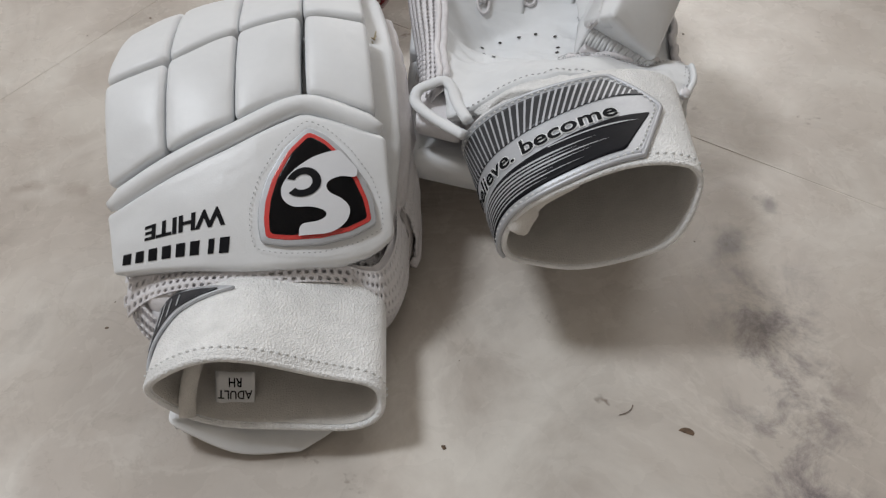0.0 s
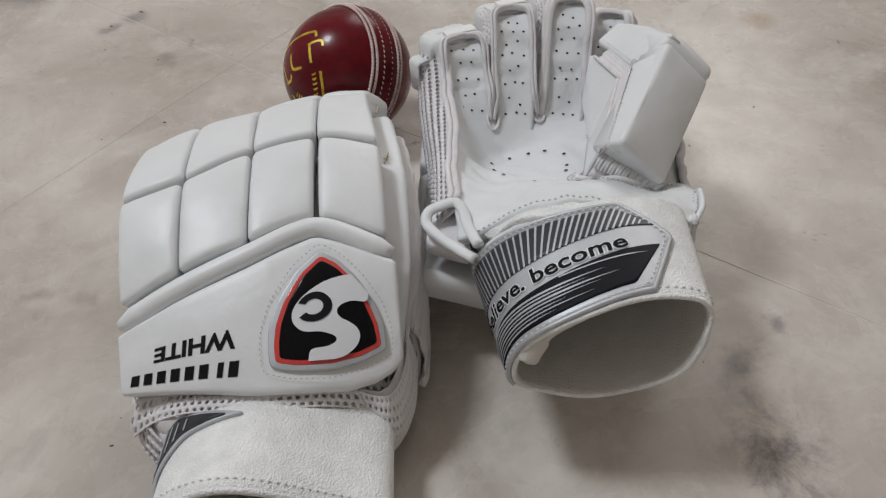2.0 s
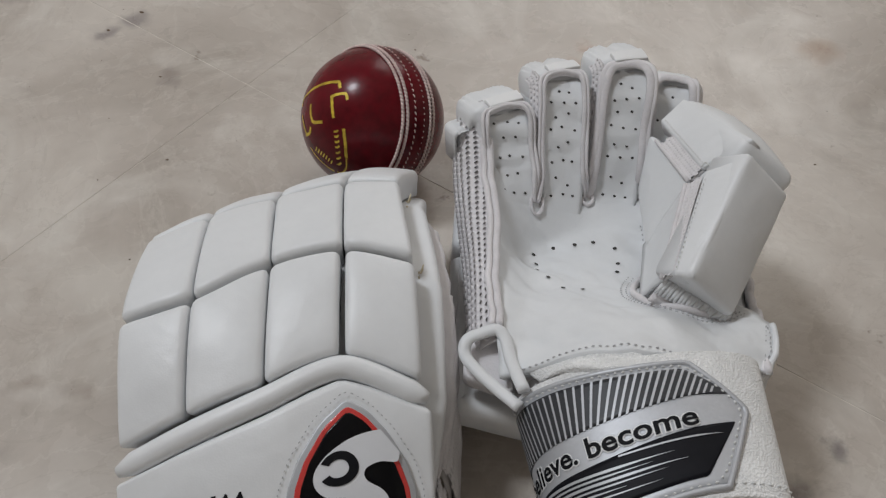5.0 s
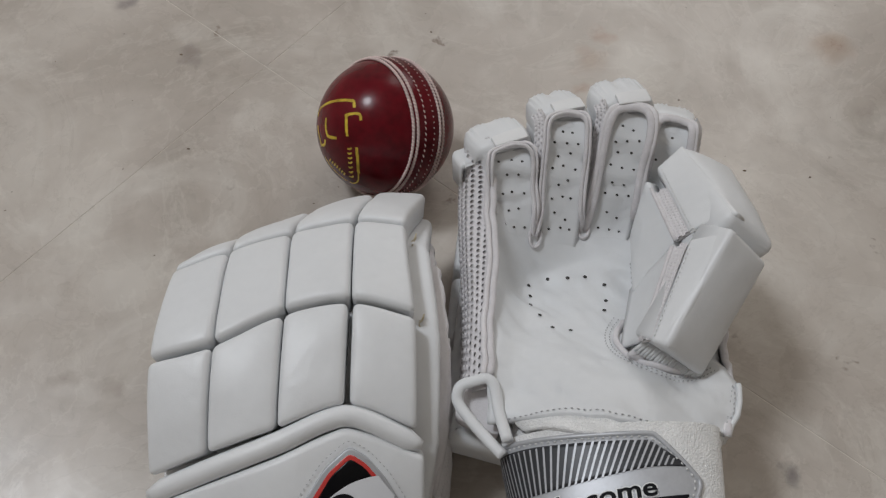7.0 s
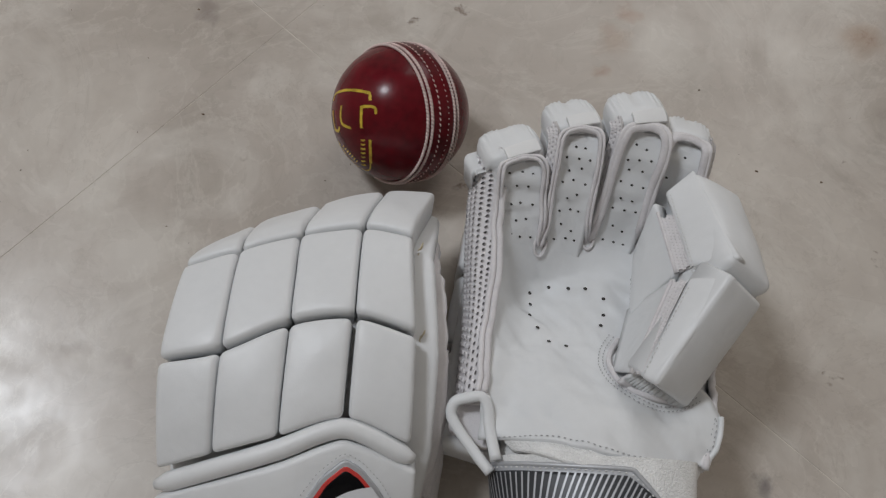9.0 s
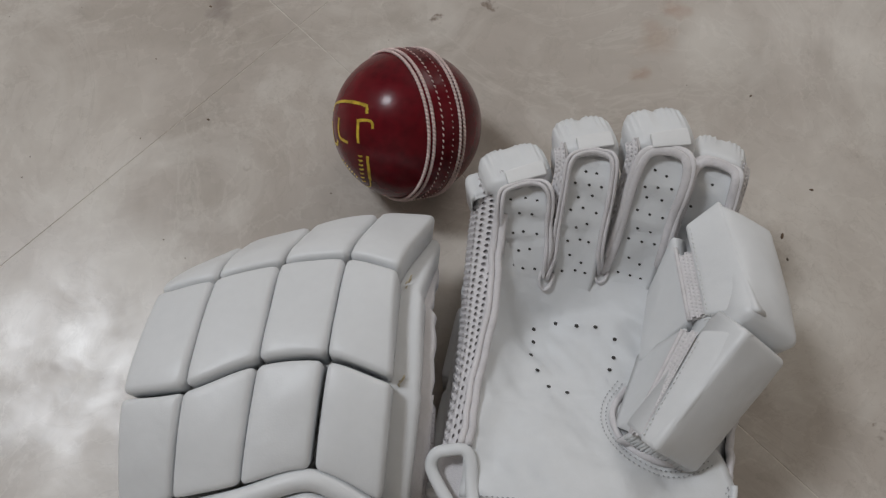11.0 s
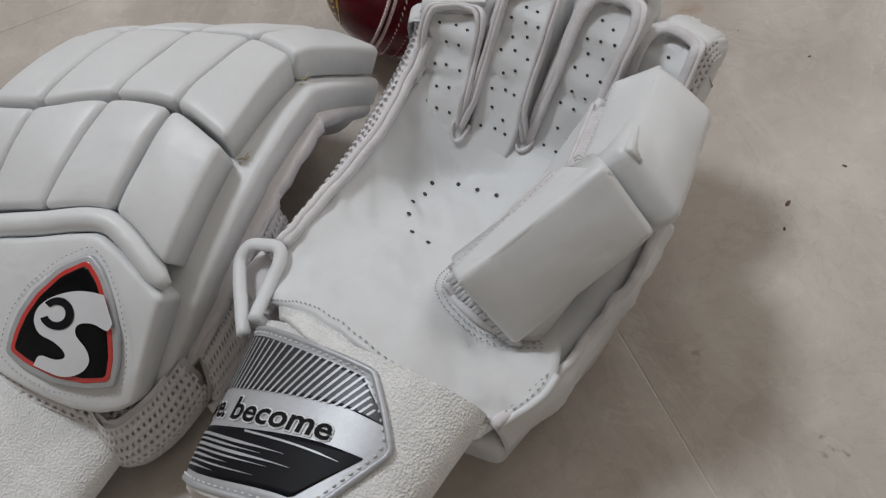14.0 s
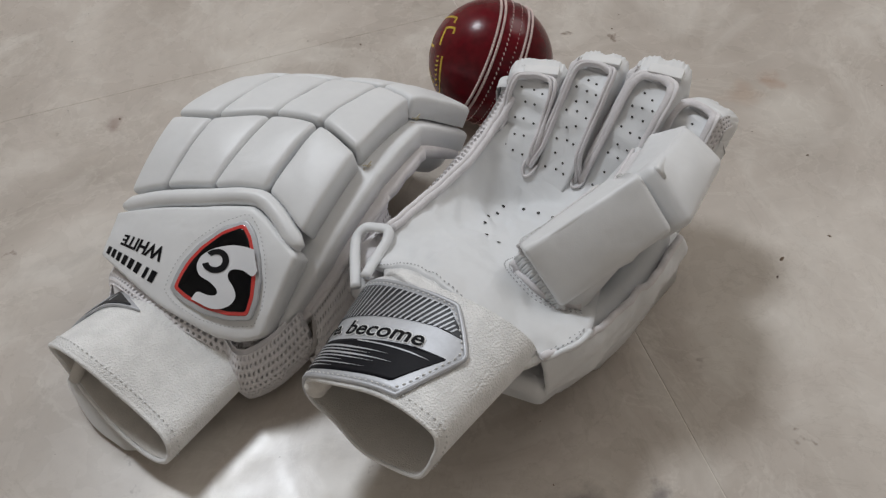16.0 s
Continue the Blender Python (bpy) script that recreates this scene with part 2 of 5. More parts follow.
DIRT = material("brown_dirt", (0.13, 0.085, 0.055), 0.9, vary=0.4, vary_scale=400, bump=0.5, bump_scale=900)
GROUT = material("light_grout", (0.62, 0.57, 0.51), 0.9, vary=0.15, vary_scale=60, bump=0.4, bump_scale=500)
PLASTER = material("cream_wall_paint", (0.60, 0.56, 0.51), 0.85, vary=0.03, vary_scale=4, bump=0.2, bump_scale=120, dist=0.001)
CEILING = material("white_ceiling_paint", (0.80, 0.775, 0.735), 0.9, vary=0.02, vary_scale=4, bump=0.1, bump_scale=120)

# ---- mesh helpers ----
BASE = {}


def thing(name, base, label, category, group=""):
    """An empty at a thing's base, under which its parts hang."""
    ob = new(name)
    ob.empty_display_size = 0.02
    ob.location = base
    BASE[ob.name] = Vector(base)
    return tagged(ob, label, category, group)


def part(name, bm, mat, parent, label=""):
    """Links a bmesh in world places as one mesh under a thing or a part."""
    base = BASE[parent.name]
    bmesh.ops.recalc_face_normals(bm, faces=bm.faces)
    for v in bm.verts:
        v.co -= base
    me = bpy.data.meshes.new(name)
    for f in bm.faces:
        f.smooth = True
    bm.to_mesh(me)
    bm.free()
    me.materials.append(mat)
    ob = new(name, me)
    ob.parent = parent
    BASE[ob.name] = base
    return tagged(ob, label)


def V(*a):
    return Vector(a)


def catmull(p, t):
    """A smooth curve through the points p; t runs from 0 to len(p) - 1, and on past the ends."""
    n = len(p)
    i = max(0, min(n - 2, int(math.floor(t))))
    f = t - i
    b, c = p[i], p[i + 1]
    a = p[i - 1] if i > 0 else b * 2 - c
    d = p[i + 2] if i + 2 < n else c * 2 - b
    if f < 0 or f > 1:
        return b + (c - b) * f
    return 0.5 * (2 * b + (c - a) * f + (2 * a - 5 * b + 4 * c - d) * f * f + (3 * b - a - 3 * c + d) * f ** 3)


def sheet(rows, v_start=0.0, facet=0.0):
    """A smooth surface through a grid of points: gives place and normal at (u, v). facet: how flat it is between rows."""
    def at(u, v):
        line = [catmull(r, u) for r in rows]
        p = catmull(line, v - v_start)
        if facet:
            i = max(0, min(len(line) - 2, int(math.floor(v - v_start))))
            p = p.lerp(line[i] + (line[i + 1] - line[i]) * (v - v_start - i), facet)
        return p

    def f(u, v):
        e = 0.02
        du = at(u + e, v) - at(u - e, v)
        dv = at(u, v + e) - at(u, v - e)
        n = du.cross(dv)
        n.normalize()
        return at(u, v), n
    return f


def fillet(pts, r, seg=4, step=0.0, closed=True):
    """A polygon of 2D points with rounded corners and extra points along its sides."""
    out, n = [], len(pts)
    for i in range(n):
        p = Vector(pts[i])
        if not closed and i in (0, n - 1):
            out.append(p)
            continue
        a, b = Vector(pts[i - 1]), Vector(pts[(i + 1) % n])
        rr = r[i] if isinstance(r, (list, tuple)) else r
        ra = min(rr, 0.45 * (a - p).length)
        rb = min(rr, 0.45 * (b - p).length)
        pa, pb = p + (a - p).normalized() * ra, p + (b - p).normalized() * rb
        for k in range(seg + 1):
            t = k / seg
            out.append(pa * (1 - t) ** 2 + p * 2 * t * (1 - t) + pb * t * t)
    if step:
        dense = []
        m = len(out)
        for i in range(m if closed else m - 1):
            a, b = out[i], out[(i + 1) % m]
            k = max(1, int((b - a).length / step))
            dense += [a + (b - a) * (j / k) for j in range(k)]
        if not closed:
            dense.append(out[-1])
        out = dense
    return out


def cushion(outline, f, thick, r, puff=0.0, lift=0.0, rings=4, scale=(1, 1), bm=None, flat=False):
    """A closed padded slab: an outline in the surface f's (u, v), a rounded upper edge of radius r, a domed top.
    scale: metres to one unit of u and of v."""
    bm = bm or bmesh.new()
    n = len(outline)
    pts = [Vector((p[0] * scale[0], p[1] * scale[1])) for p in outline]
    area = sum(pts[i].x * pts[(i + 1) % n].y - pts[(i + 1) % n].x * pts[i].y for i in range(n))
    sgn = 1 if area > 0 else -1
    inward = []
    for i in range(n):
        t = (pts[(i + 1) % n] - pts[i - 1])
        t.normalize()
        inward.append(Vector((-t.y, t.x)) * sgn)
    mid = sum(pts, Vector((0, 0))) / n
    loops = [(pts, -thick), (pts, -r)]
    for k in range(1, 4):
        a = k / 3 * math.pi / 2
        loops.append(([p + q * (r * (1 - math.cos(a))) for p, q in zip(pts, inward)], -r + r * math.sin(a)))
    last = loops[-1][0]
    for k in range(1, rings):
        s = 1 - k / rings
        loops.append(([mid + (p - mid) * s for p in last], 0.0))
    cx, cy = [p.x for p in pts], [p.y for p in pts]
    half = ((max(cx) - min(cx)) / 2, (max(cy) - min(cy)) / 2)
    heart = ((max(cx) + min(cx)) / 2, (max(cy) + min(cy)) / 2)

    def dome(p):
        return puff * (1 - ((p.x - heart[0]) / half[0]) ** 2) * (1 - ((p.y - heart[1]) / half[1]) ** 2)
    made = []
    for line, h in loops:
        row = []
        for p in line:
            q, nrm = f(p.x / scale[0], p.y / scale[1])
            row.append(bm.verts.new(q + nrm * (h + lift + (dome(p) if h > -thick else 0.0))))
        made.append(row)
    for a, b in zip(made, made[1:]):
        for i in range(n):
            j = (i + 1) % n
            bm.faces.new((a[i], a[j], b[j], b[i]))
    for row, h in ((made[0], -thick), (made[-1], dome(mid))):
        q, nrm = f(mid.x / scale[0], mid.y / scale[1])
        c = bm.verts.new(q + nrm * (h + lift))
        for i in range(n):
            bm.faces.new((row[i], row[(i + 1) % n], c))
    return bm


def pad_quad(f, u0, u1, v0, v1, thick, r, puff=0.0, lift=0.0, scale=(1, 1), nu=8, nv=12, pinch=0.0):
    """A padded block over the rectangle u0..u1, v0..v1 of the surface f, with rounded edges and corners."""
    bm = bmesh.new()
    a, b = (u1 - u0) / 2 * scale[0], (v1 - v0) / 2 * scale[1]
    cu, cv = (u0 + u1) / 2, (v0 + v1) / 2

    def axis(half, n):
        flat_ = [(-1 + 2 * i / n) * (half - r) for i in range(n + 1)]
        arc_ = [math.sin(k / 4 * math.pi / 2) for k in range(1, 5)]
        return [(-(half - r), -s) for s in arc_[::-1]] + [(x, 0.0) for x in flat_] + [(half - r, s) for s in arc_]
    ax, ay = axis(a, nu), axis(b, nv)
    grid = []
    for y0, ty in ay:
        row = []
        for x0, tx in ax:
            X, Y = tx * math.sqrt(1 - ty * ty / 2), ty * math.sqrt(1 - tx * tx / 2)
            d = min(1.0, X * X + Y * Y)
            x, y = x0 + X * r, y0 + Y * r
            ex, ey = x / a, y / b
            hgt = noise.noise(f(cu, cv)[0] * 900 + V(x, y, 0) * 75) * 0.0005 - r * (1 - math.sqrt(1 - d)) + puff * (1 - ex * ex) * (1 - ey * ey) - pinch * (ex * ey) ** 6
            q, nm = f(cu + x / scale[0], cv + y / scale[1])
            row.append((bm.verts.new(q + nm * (hgt + lift)), q, nm))
        grid.append(row)
    m, n = len(grid), len(grid[0])
    for j in range(m - 1):
        for i in range(n - 1):
            bm.faces.new((grid[j][i][0], grid[j][i + 1][0], grid[j + 1][i + 1][0], grid[j + 1][i][0]))
    rim = [grid[0][i] for i in range(n)] + [grid[j][n - 1] for j in range(1, m)] + [grid[m - 1][i] for i in range(n - 2, -1, -1)] + [grid[j][0] for j in range(m - 2, 0, -1)]
    low = [bm.verts.new(q + nm * (lift - thick)) for v, q, nm in rim]
    k = len(rim)
    for i in range(k):
        bm.faces.new((rim[i][0], rim[(i + 1) % k][0], low[(i + 1) % k], low[i]))
    c = bm.verts.new(sum((v.co for v in low), V(0, 0, 0)) / k)
    for i in range(k):
        bm.faces.new((low[i], low[(i + 1) % k], c))
    return bm


def tube(pts, r, seg=8, closed=False, flat=1.0, up=None, bm=None):
    """A round or flattened cord along points. r: one radius, or one for each point."""
    bm = bm or bmesh.new()
    n = len(pts)
    rows, side = [], None
    for i, p in enumerate(pts):
        a = pts[i - 1] if (i > 0 or closed) else p
        b = pts[(i + 1) % n] if (i < n - 1 or closed) else p
        t = (b - a).normalized()
        if up is not None:
            u = up[i] if isinstance(up, list) else up
            side = t.cross(u)
        elif side is None:
            side = t.cross(V(0, 0, 1)) if abs(t.z) < 0.9 else t.cross(V(1, 0, 0))
        else:
            side = side - t * side.dot(t)
        side.normalize()
        top = side.cross(t)
        rr = r[i] if isinstance(r, (list, tuple)) else r
        rows.append([bm.verts.new(p + side * (math.cos(k / seg * math.tau) * rr) + top * (math.sin(k / seg * math.tau) * rr * flat)) for k in range(seg)])
    for i in range(n if closed else n - 1):
        a, b = rows[i], rows[(i + 1) % n]
        for k in range(seg):
            bm.faces.new((a[k], a[(k + 1) % seg], b[(k + 1) % seg], b[k]))
    if not closed:
        bm.faces.new(rows[0])
        bm.faces.new(rows[-1][::-1])
    return bm


def smooth_line(pts, k=6, closed=False):
    """Points along a smooth curve through pts."""
    if closed:
        ext = [pts[-1], *pts, pts[0], pts[1]]
        return [catmull(ext, 1 + i / k) for i in range(len(pts) * k)]
    return [catmull(pts, i / k) for i in range((len(pts) - 1) * k + 1)]


def netting(f, u0, u1, v0, v1, nu, nv, hole=0.6, deep=0.0008, bm=None, slant=0.0):
    """A knitted net with real holes in staggered rows over the surface f."""
    bm = bm or bmesh.new()
    du, dv = (u1 - u0) / nu, (v1 - v0) / nv
    rim = [(-1, -1), (0, -1), (1, -1), (1, 0), (1, 1), (0, 1), (-1, 1), (-1, 0)]
    for j in range(nv):
        for i in range(nu):
            sh = 0.5 * (j % 2)
            cu, cv = i + 0.5 + sh, j + 0.5
            if cu + 0.5 > nu:
                continue
            ring_o, ring_i, ring_d = [], [], []
            for a, b in rim:
                pu, pv = u0 + (cu + a * 0.5) * du, v0 + (cv + b * 0.5) * dv
                p, nm = f(pu, pv)
                ring_o.append(bm.verts.new(p))
                k = hole * (0.36 if a and b else 0.5)
                p, nm = f(u0 + (cu + (a + slant * b) * k) * du, v0 + (cv + b * k) * dv)
                ring_i.append(bm.verts.new(p + nm * 0.0001))
                ring_d.append(bm.verts.new(p - nm * deep))
            for k in range(8):
                m = (k + 1) % 8
                bm.faces.new((ring_o[k], ring_o[m], ring_i[m], ring_i[k]))
                bm.faces.new((ring_i[k], ring_i[m], ring_d[m], ring_d[k]))
    return bm


def strip(f, u0, u1, v0, v1, nu, nv, lift=0.0, thick=0.0006, bm=None):
    """A thin closed piece of the surface f."""
    bm = bm or bmesh.new()
    top, low = [], []
    for j in range(nv + 1):
        ra, rb = [], []
        for i in range(nu + 1):
            p, nm = f(u0 + (u1 - u0) * i / nu, v0 + (v1 - v0) * j / nv)
            ra.append(bm.verts.new(p + nm * lift))
            rb.append(bm.verts.new(p + nm * (lift - thick)))
        top.append(ra)
        low.append(rb)
    for j in range(nv):
        for i in range(nu):
            bm.faces.new((top[j][i], top[j][i + 1], top[j + 1][i + 1], top[j + 1][i]))
            bm.faces.new((low[j][i], low[j + 1][i], low[j + 1][i + 1], low[j][i + 1]))
    for j in range(nv):
        for i in (0, nu):
            bm.faces.new((top[j][i], top[j + 1][i], low[j + 1][i], low[j][i]))
    for i in range(nu):
        for j in (0, nv):
            bm.faces.new((top[j][i], top[j][i + 1], low[j][i + 1], low[j][i]))
    return bm


def stitches(line, normals, length=0.0016, gap=0.0009, r=0.00028, bm=None):
    """A row of short thread stitches along a line on a surface."""
    bm = bm or bmesh.new()
    acc, pos = 0.0, []
    for (a, na), (b, nb) in zip(zip(line, normals), list(zip(line, normals))[1:]):
        d = (b - a).length
        while acc < d:
            t = acc / d if d else 0
            pos.append((a + (b - a) * t, (b - a).normalized(), na))
            acc += length + gap
        acc -= d
    for p, t, nm in pos:
        s = t.cross(nm).normalized()
        h = nm * r * 1.4
        q = [p - t * length * 0.5, p + t * length * 0.5]
        lo = [bm.verts.new(x) for x in (q[0], p - s * r, q[1], p + s * r)]
        hi = [bm.verts.new(x + h) for x in (p - t * length * 0.3, p - s * r * 0.7, p + t * length * 0.3, p + s * r * 0.7)]
        bm.faces.new(hi)
        for k in range(4):
            bm.faces.new((lo[k], lo[(k + 1) % 4], hi[(k + 1) % 4], hi[k]))
    return bm


def dots(places, r=0.0009, bm=None, lift=0.00012):
    """Small dark discs on a surface for punch holes, their shade in the colour."""
    bm = bm or bmesh.new()
    for p, nm in places:
        s = nm.cross(V(0.3, 1, 0.1)).normalized()
        t = nm.cross(s)
        ring = [bm.verts.new(p + nm * lift + s * (r * math.cos(k * math.tau / 8)) + t * (r * 0.85 * math.sin(k * math.tau / 8))) for k in range(8)]
        c = bm.verts.new(p + nm * (lift - 0.0001))
        for k in range(8):
            bm.faces.new((ring[k], ring[(k + 1) % 8], c))
    return bm


def letters(text, size, bold=0.0, shear=0.0):
    """The outline of a word as flat faces, with its middle at the origin."""
    cu = bpy.data.curves.new("word", "FONT")
    cu.body, cu.size, cu.shear, cu.offset = text, size, shear, bold
    cu.align_x, cu.align_y = "CENTER", "CENTER"
    cu.resolution_u = 3
    ob = new("word", cu)
    me = bpy.data.meshes.new_from_object(ob.evaluated_get(bpy.context.evaluated_depsgraph_get()))
    wb = bmesh.new()
    wb.from_mesh(me)
    bmesh.ops.triangulate(wb, faces=wb.faces[:])
    for _ in range(3):
        far = [e for e in wb.edges if e.calc_length() > size * 0.14]
        if far:
            bmesh.ops.subdivide_edges(wb, edges=far, cuts=1)
            bmesh.ops.triangulate(wb, faces=wb.faces[:])
    wb.verts.index_update()
    verts = [v.co.copy() for v in wb.verts]
    faces = [tuple(v.index for v in f.verts) for f in wb.faces]
    wb.free()
    bpy.data.objects.remove(ob)
    bpy.data.curves.remove(cu)
    bpy.data.meshes.remove(me)
    return verts, faces


def printed(verts, faces, place, bm=None):
    """Lays a flat word on a surface: place(x, y) gives the point."""
    bm = bm or bmesh.new()
    vs = [bm.verts.new(place(v.x, v.y)) for v in verts]
    for f in faces:
        try:
            bm.faces.new([vs[i] for i in f])
        except ValueError:
            pass
    return bm


def box(x0, x1, y0, y1, z0, z1, bm=None):
    bm = bm or bmesh.new()
    c = [bm.verts.new((x, y, z)) for z in (z0, z1) for y in (y0, y1) for x in (x0, x1)]
    for a in ((0, 2, 3, 1), (4, 5, 7, 6), (0, 1, 5, 4), (2, 6, 7, 3), (0, 4, 6, 2), (1, 3, 7, 5)):
        bm.faces.new([c[i] for i in a])
    return bm


def setting(name, bm, mat, label, category):
    me = bpy.data.meshes.new(name)
    bmesh.ops.recalc_face_normals(bm, faces=bm.faces)
    bm.to_mesh(me)
    bm.free()
    me.materials.append(mat)
    ob = new(name, me)
    BASE[ob.name] = V(0, 0, 0)
    return tagged(ob, label, category, kind="structure")


# ---- the room ----
X0, X1, Y0, Y1, TOP = -1.9, 2.1, -1.6, 2.4, 2.6
floor = setting("floor", box(X0 - 0.1, X1 + 0.1, Y0 - 0.1, Y1 + 0.1, -0.06, -0.0002), GROUT, "pale grout bed under large polished marble tiles", "floor")
setting("ceiling", box(X0 - 0.1, X1 + 0.1, Y0 - 0.1, Y1 + 0.1, TOP, TOP + 0.1), CEILING, "plain white painted ceiling of the room", "ceiling")
setting("wall_west", box(X0 - 0.1, X0, Y0 - 0.1, Y1 + 0.1, 0, TOP), PLASTER, "plain cream painted wall of the room", "wall")
setting("wall_east", box(X1, X1 + 0.1, Y0 - 0.1, Y1 + 0.1, 0, TOP), PLASTER, "plain cream painted wall of the room", "wall")
setting("wall_south", box(X0, X1, Y0 - 0.1, Y0, 0, TOP), PLASTER, "plain cream painted wall of the room", "wall")
# opening added behind the fill lamp; no window is known here
north = box(X0, -0.05, Y1, Y1 + 0.1, 0, TOP)
for b_ in ((1.15, X1, 0, TOP), (-0.05, 1.15, 0, 0.95), (-0.05, 1.15, 2.15, TOP)):
    box(b_[0], b_[1], Y1, Y1 + 0.1, b_[2], b_[3], north)
setting("wall_north", north, PLASTER, "plain cream painted wall with an opening added behind the fill lamp", "wall")

ceiling_lamp = thing("ceiling_lamp", (LAMP[0], LAMP[1], TOP), "round white ceiling lamp fixed above the floor", "lamp")
part("lamp_base", tube([V(LAMP[0], LAMP[1], TOP - 0.001), V(LAMP[0], LAMP[1], LAMP[2] + 0.05)], 0.07, 24), CEILING, ceiling_lamp)

# ---- glove that lies back up ----
back_glove = thing("batting_glove", (0.02, 0.44, 0.0), "white padded cricket batting glove lying back up with a shield badge", "glove", "pair of batting gloves")
ROW_PLATE = [V(-0.0295, 0.3634, 0.0385), V(-0.004, 0.3625, 0.0455), V(0.022, 0.3635, 0.0485), V(0.05, 0.3675, 0.0485), V(0.0756, 0.373, 0.0435)]
ROW_CP = [V(-0.0351, 0.3895, 0.0555), V(-0.0121, 0.3979, 0.0675), V(0.0141, 0.4087, 0.0755), V(0.0405, 0.4206, 0.0785), V(0.069, 0.4158, 0.0735)]
ROW_BC = [V(-0.043, 0.4319, 0.0742), V(-0.0175, 0.4397, 0.0815), V(0.0085, 0.4560, 0.0848), V(0.0352, 0.4633, 0.0885), V(0.0622, 0.4607, 0.0875)]
ROW_AB = [V(-0.0470, 0.4794, 0.0645), V(-0.0234, 0.4896, 0.0711), V(0.0020, 0.5020, 0.0720), V(0.0292, 0.5096, 0.0762), V(0.0523, 0.5083, 0.0806)]
ROW_TIP = [V(-0.0475, 0.4990, 0.0350), V(-0.0250, 0.5150, 0.0412), V(0.0044, 0.5287, 0.0492), V(0.0337, 0.5398, 0.0542), V(0.0585, 0.5470, 0.0486)]
BACK = sheet([ROW_PLATE, ROW_CP, ROW_BC, ROW_AB, ROW_TIP], v_start=-1.0, facet=0.35)
SC = (0.0262, 0.046)


def pad_on_back(u0, u1, v0a, v0b, v1a, v1b, thick, mat=WHITE, name="pad"):
    """A finger pad between two column lines and two row lines."""
    part(name, pad_quad(BACK, u0, u1, v0a, v1a, thick, 0.0024, 0.0011, 0.0003, SC, 8, 14, 0.0012), mat, back_glove)


for c in range(4):
    g0, g1 = c + (0.012 if c else 0.0), c + (0.988 if c < 3 else 1.0)
    pad_on_back(g0 + (0.025 if c == 3 else 0.0), g1 - (0.03 if c == 2 else 0.0), 0.015, 0.015, 0.965, 0.965, 0.0135)
    pad_on_back(g0, g1, 1.025, 1.025, 1.97, 1.97, 0.0125)
    pad_on_back(g0 + 0.01, g1 - 0.01, 2.03, 2.03, 3.0, 3.0, 0.0115)
# long roll between the pads and the plate
roll_line = [(-0.03, -0.19), (1.0, -0.145), (2.0, -0.105), (2.7, -0.075), (3.0, -0.065), (3.3, -0.075), (4.06, -0.105)]
roll_pts, roll_up = [], []
for i in range(48):
    q = catmull([Vector(p) for p in roll_line], i / 47 * 6)
    p, nm = BACK(q.x, q.y)
    roll_pts.append(p - nm * 0.0022)
    roll_up.append(nm)
part("roll", tube(roll_pts, [0.0022 + 0.0022 * min(1, min(i, 47 - i) / 2) for i in range(48)], 12, flat=0.95, up=roll_up), WHITE, back_glove)

# plate with the badge
def plate_f(u, k):
    """The plate between its lower edge (k = 0) and its peaked upper edge (k = 1)."""
    low = float(np.interp(u, (-0.03, 2.0, 3.3, 3.7, 3.95, 4.1), (-1.09, -1.13, -1.12, -1.08, -1.01, -0.92)))
    high = float(np.interp(u, (-0.03, 2.75, 2.96, 3.17, 4.1), (-0.325, -0.165, -0.142, -0.158, -0.172)))
    return BACK(u, low + (high - low) * k)


plate = part("back_plate", pad_quad(plate_f, -0.03, 4.1, 0.0, 1.0, 0.0125, 0.0022, 0.0015, 0.0012, (SC[0], 0.040), 36, 14), WHITE, back_glove)
PLATE_LIFT = 0.0030
shift = BASE[back_glove.name]
plate_tree = bvhtree.BVHTree.FromPolygons([v.co + shift for v in plate.data.vertices], [tuple(f.vertices) for f in plate.data.polygons])


def on_plate(u, v, lift=0.0):
    p, nm = BACK(u, v)
    return p + nm * (PLATE_LIFT + lift), nm


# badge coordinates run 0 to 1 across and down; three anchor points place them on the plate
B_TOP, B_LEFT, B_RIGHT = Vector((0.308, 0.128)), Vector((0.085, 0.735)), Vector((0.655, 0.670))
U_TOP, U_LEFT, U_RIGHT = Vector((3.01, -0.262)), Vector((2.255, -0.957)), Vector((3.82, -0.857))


def badge_uv(x, y):
    a, b = B_LEFT - B_TOP, B_RIGHT - B_TOP
    d = Vector((x, y)) - B_TOP
    det = a.x * b.y - a.y * b.x
    s, t = (d.x * b.y - d.y * b.x) / det, (a.x * d.y - a.y * d.x) / det
    return U_TOP + (U_LEFT - U_TOP) * s + (U_RIGHT - U_TOP) * t


def shield(k):
    """The badge's outline, drawn in by k towards its middle."""
    pts = [Vector(p) for p in ((0.308, 0.128), (0.190, 0.225), (0.105, 0.365), (0.070, 0.500), (0.068, 0.620), (0.085, 0.735),
                               (0.200, 0.775), (0.370, 0.788), (0.530, 0.750), (0.655, 0.670), (0.640, 0.530), (0.590, 0.390), (0.500, 0.260), (0.405, 0.175))]
    mid = Vector((0.36, 0.48))
    out = []
    for p in fillet(pts, 0.03, 3):
        q = p - mid
        out.append(badge_uv(*(mid + q * (1 - k / q.length))))
    return out


def on_badge(u, v):
    p, nm = on_plate(u, v)
    return p, nm


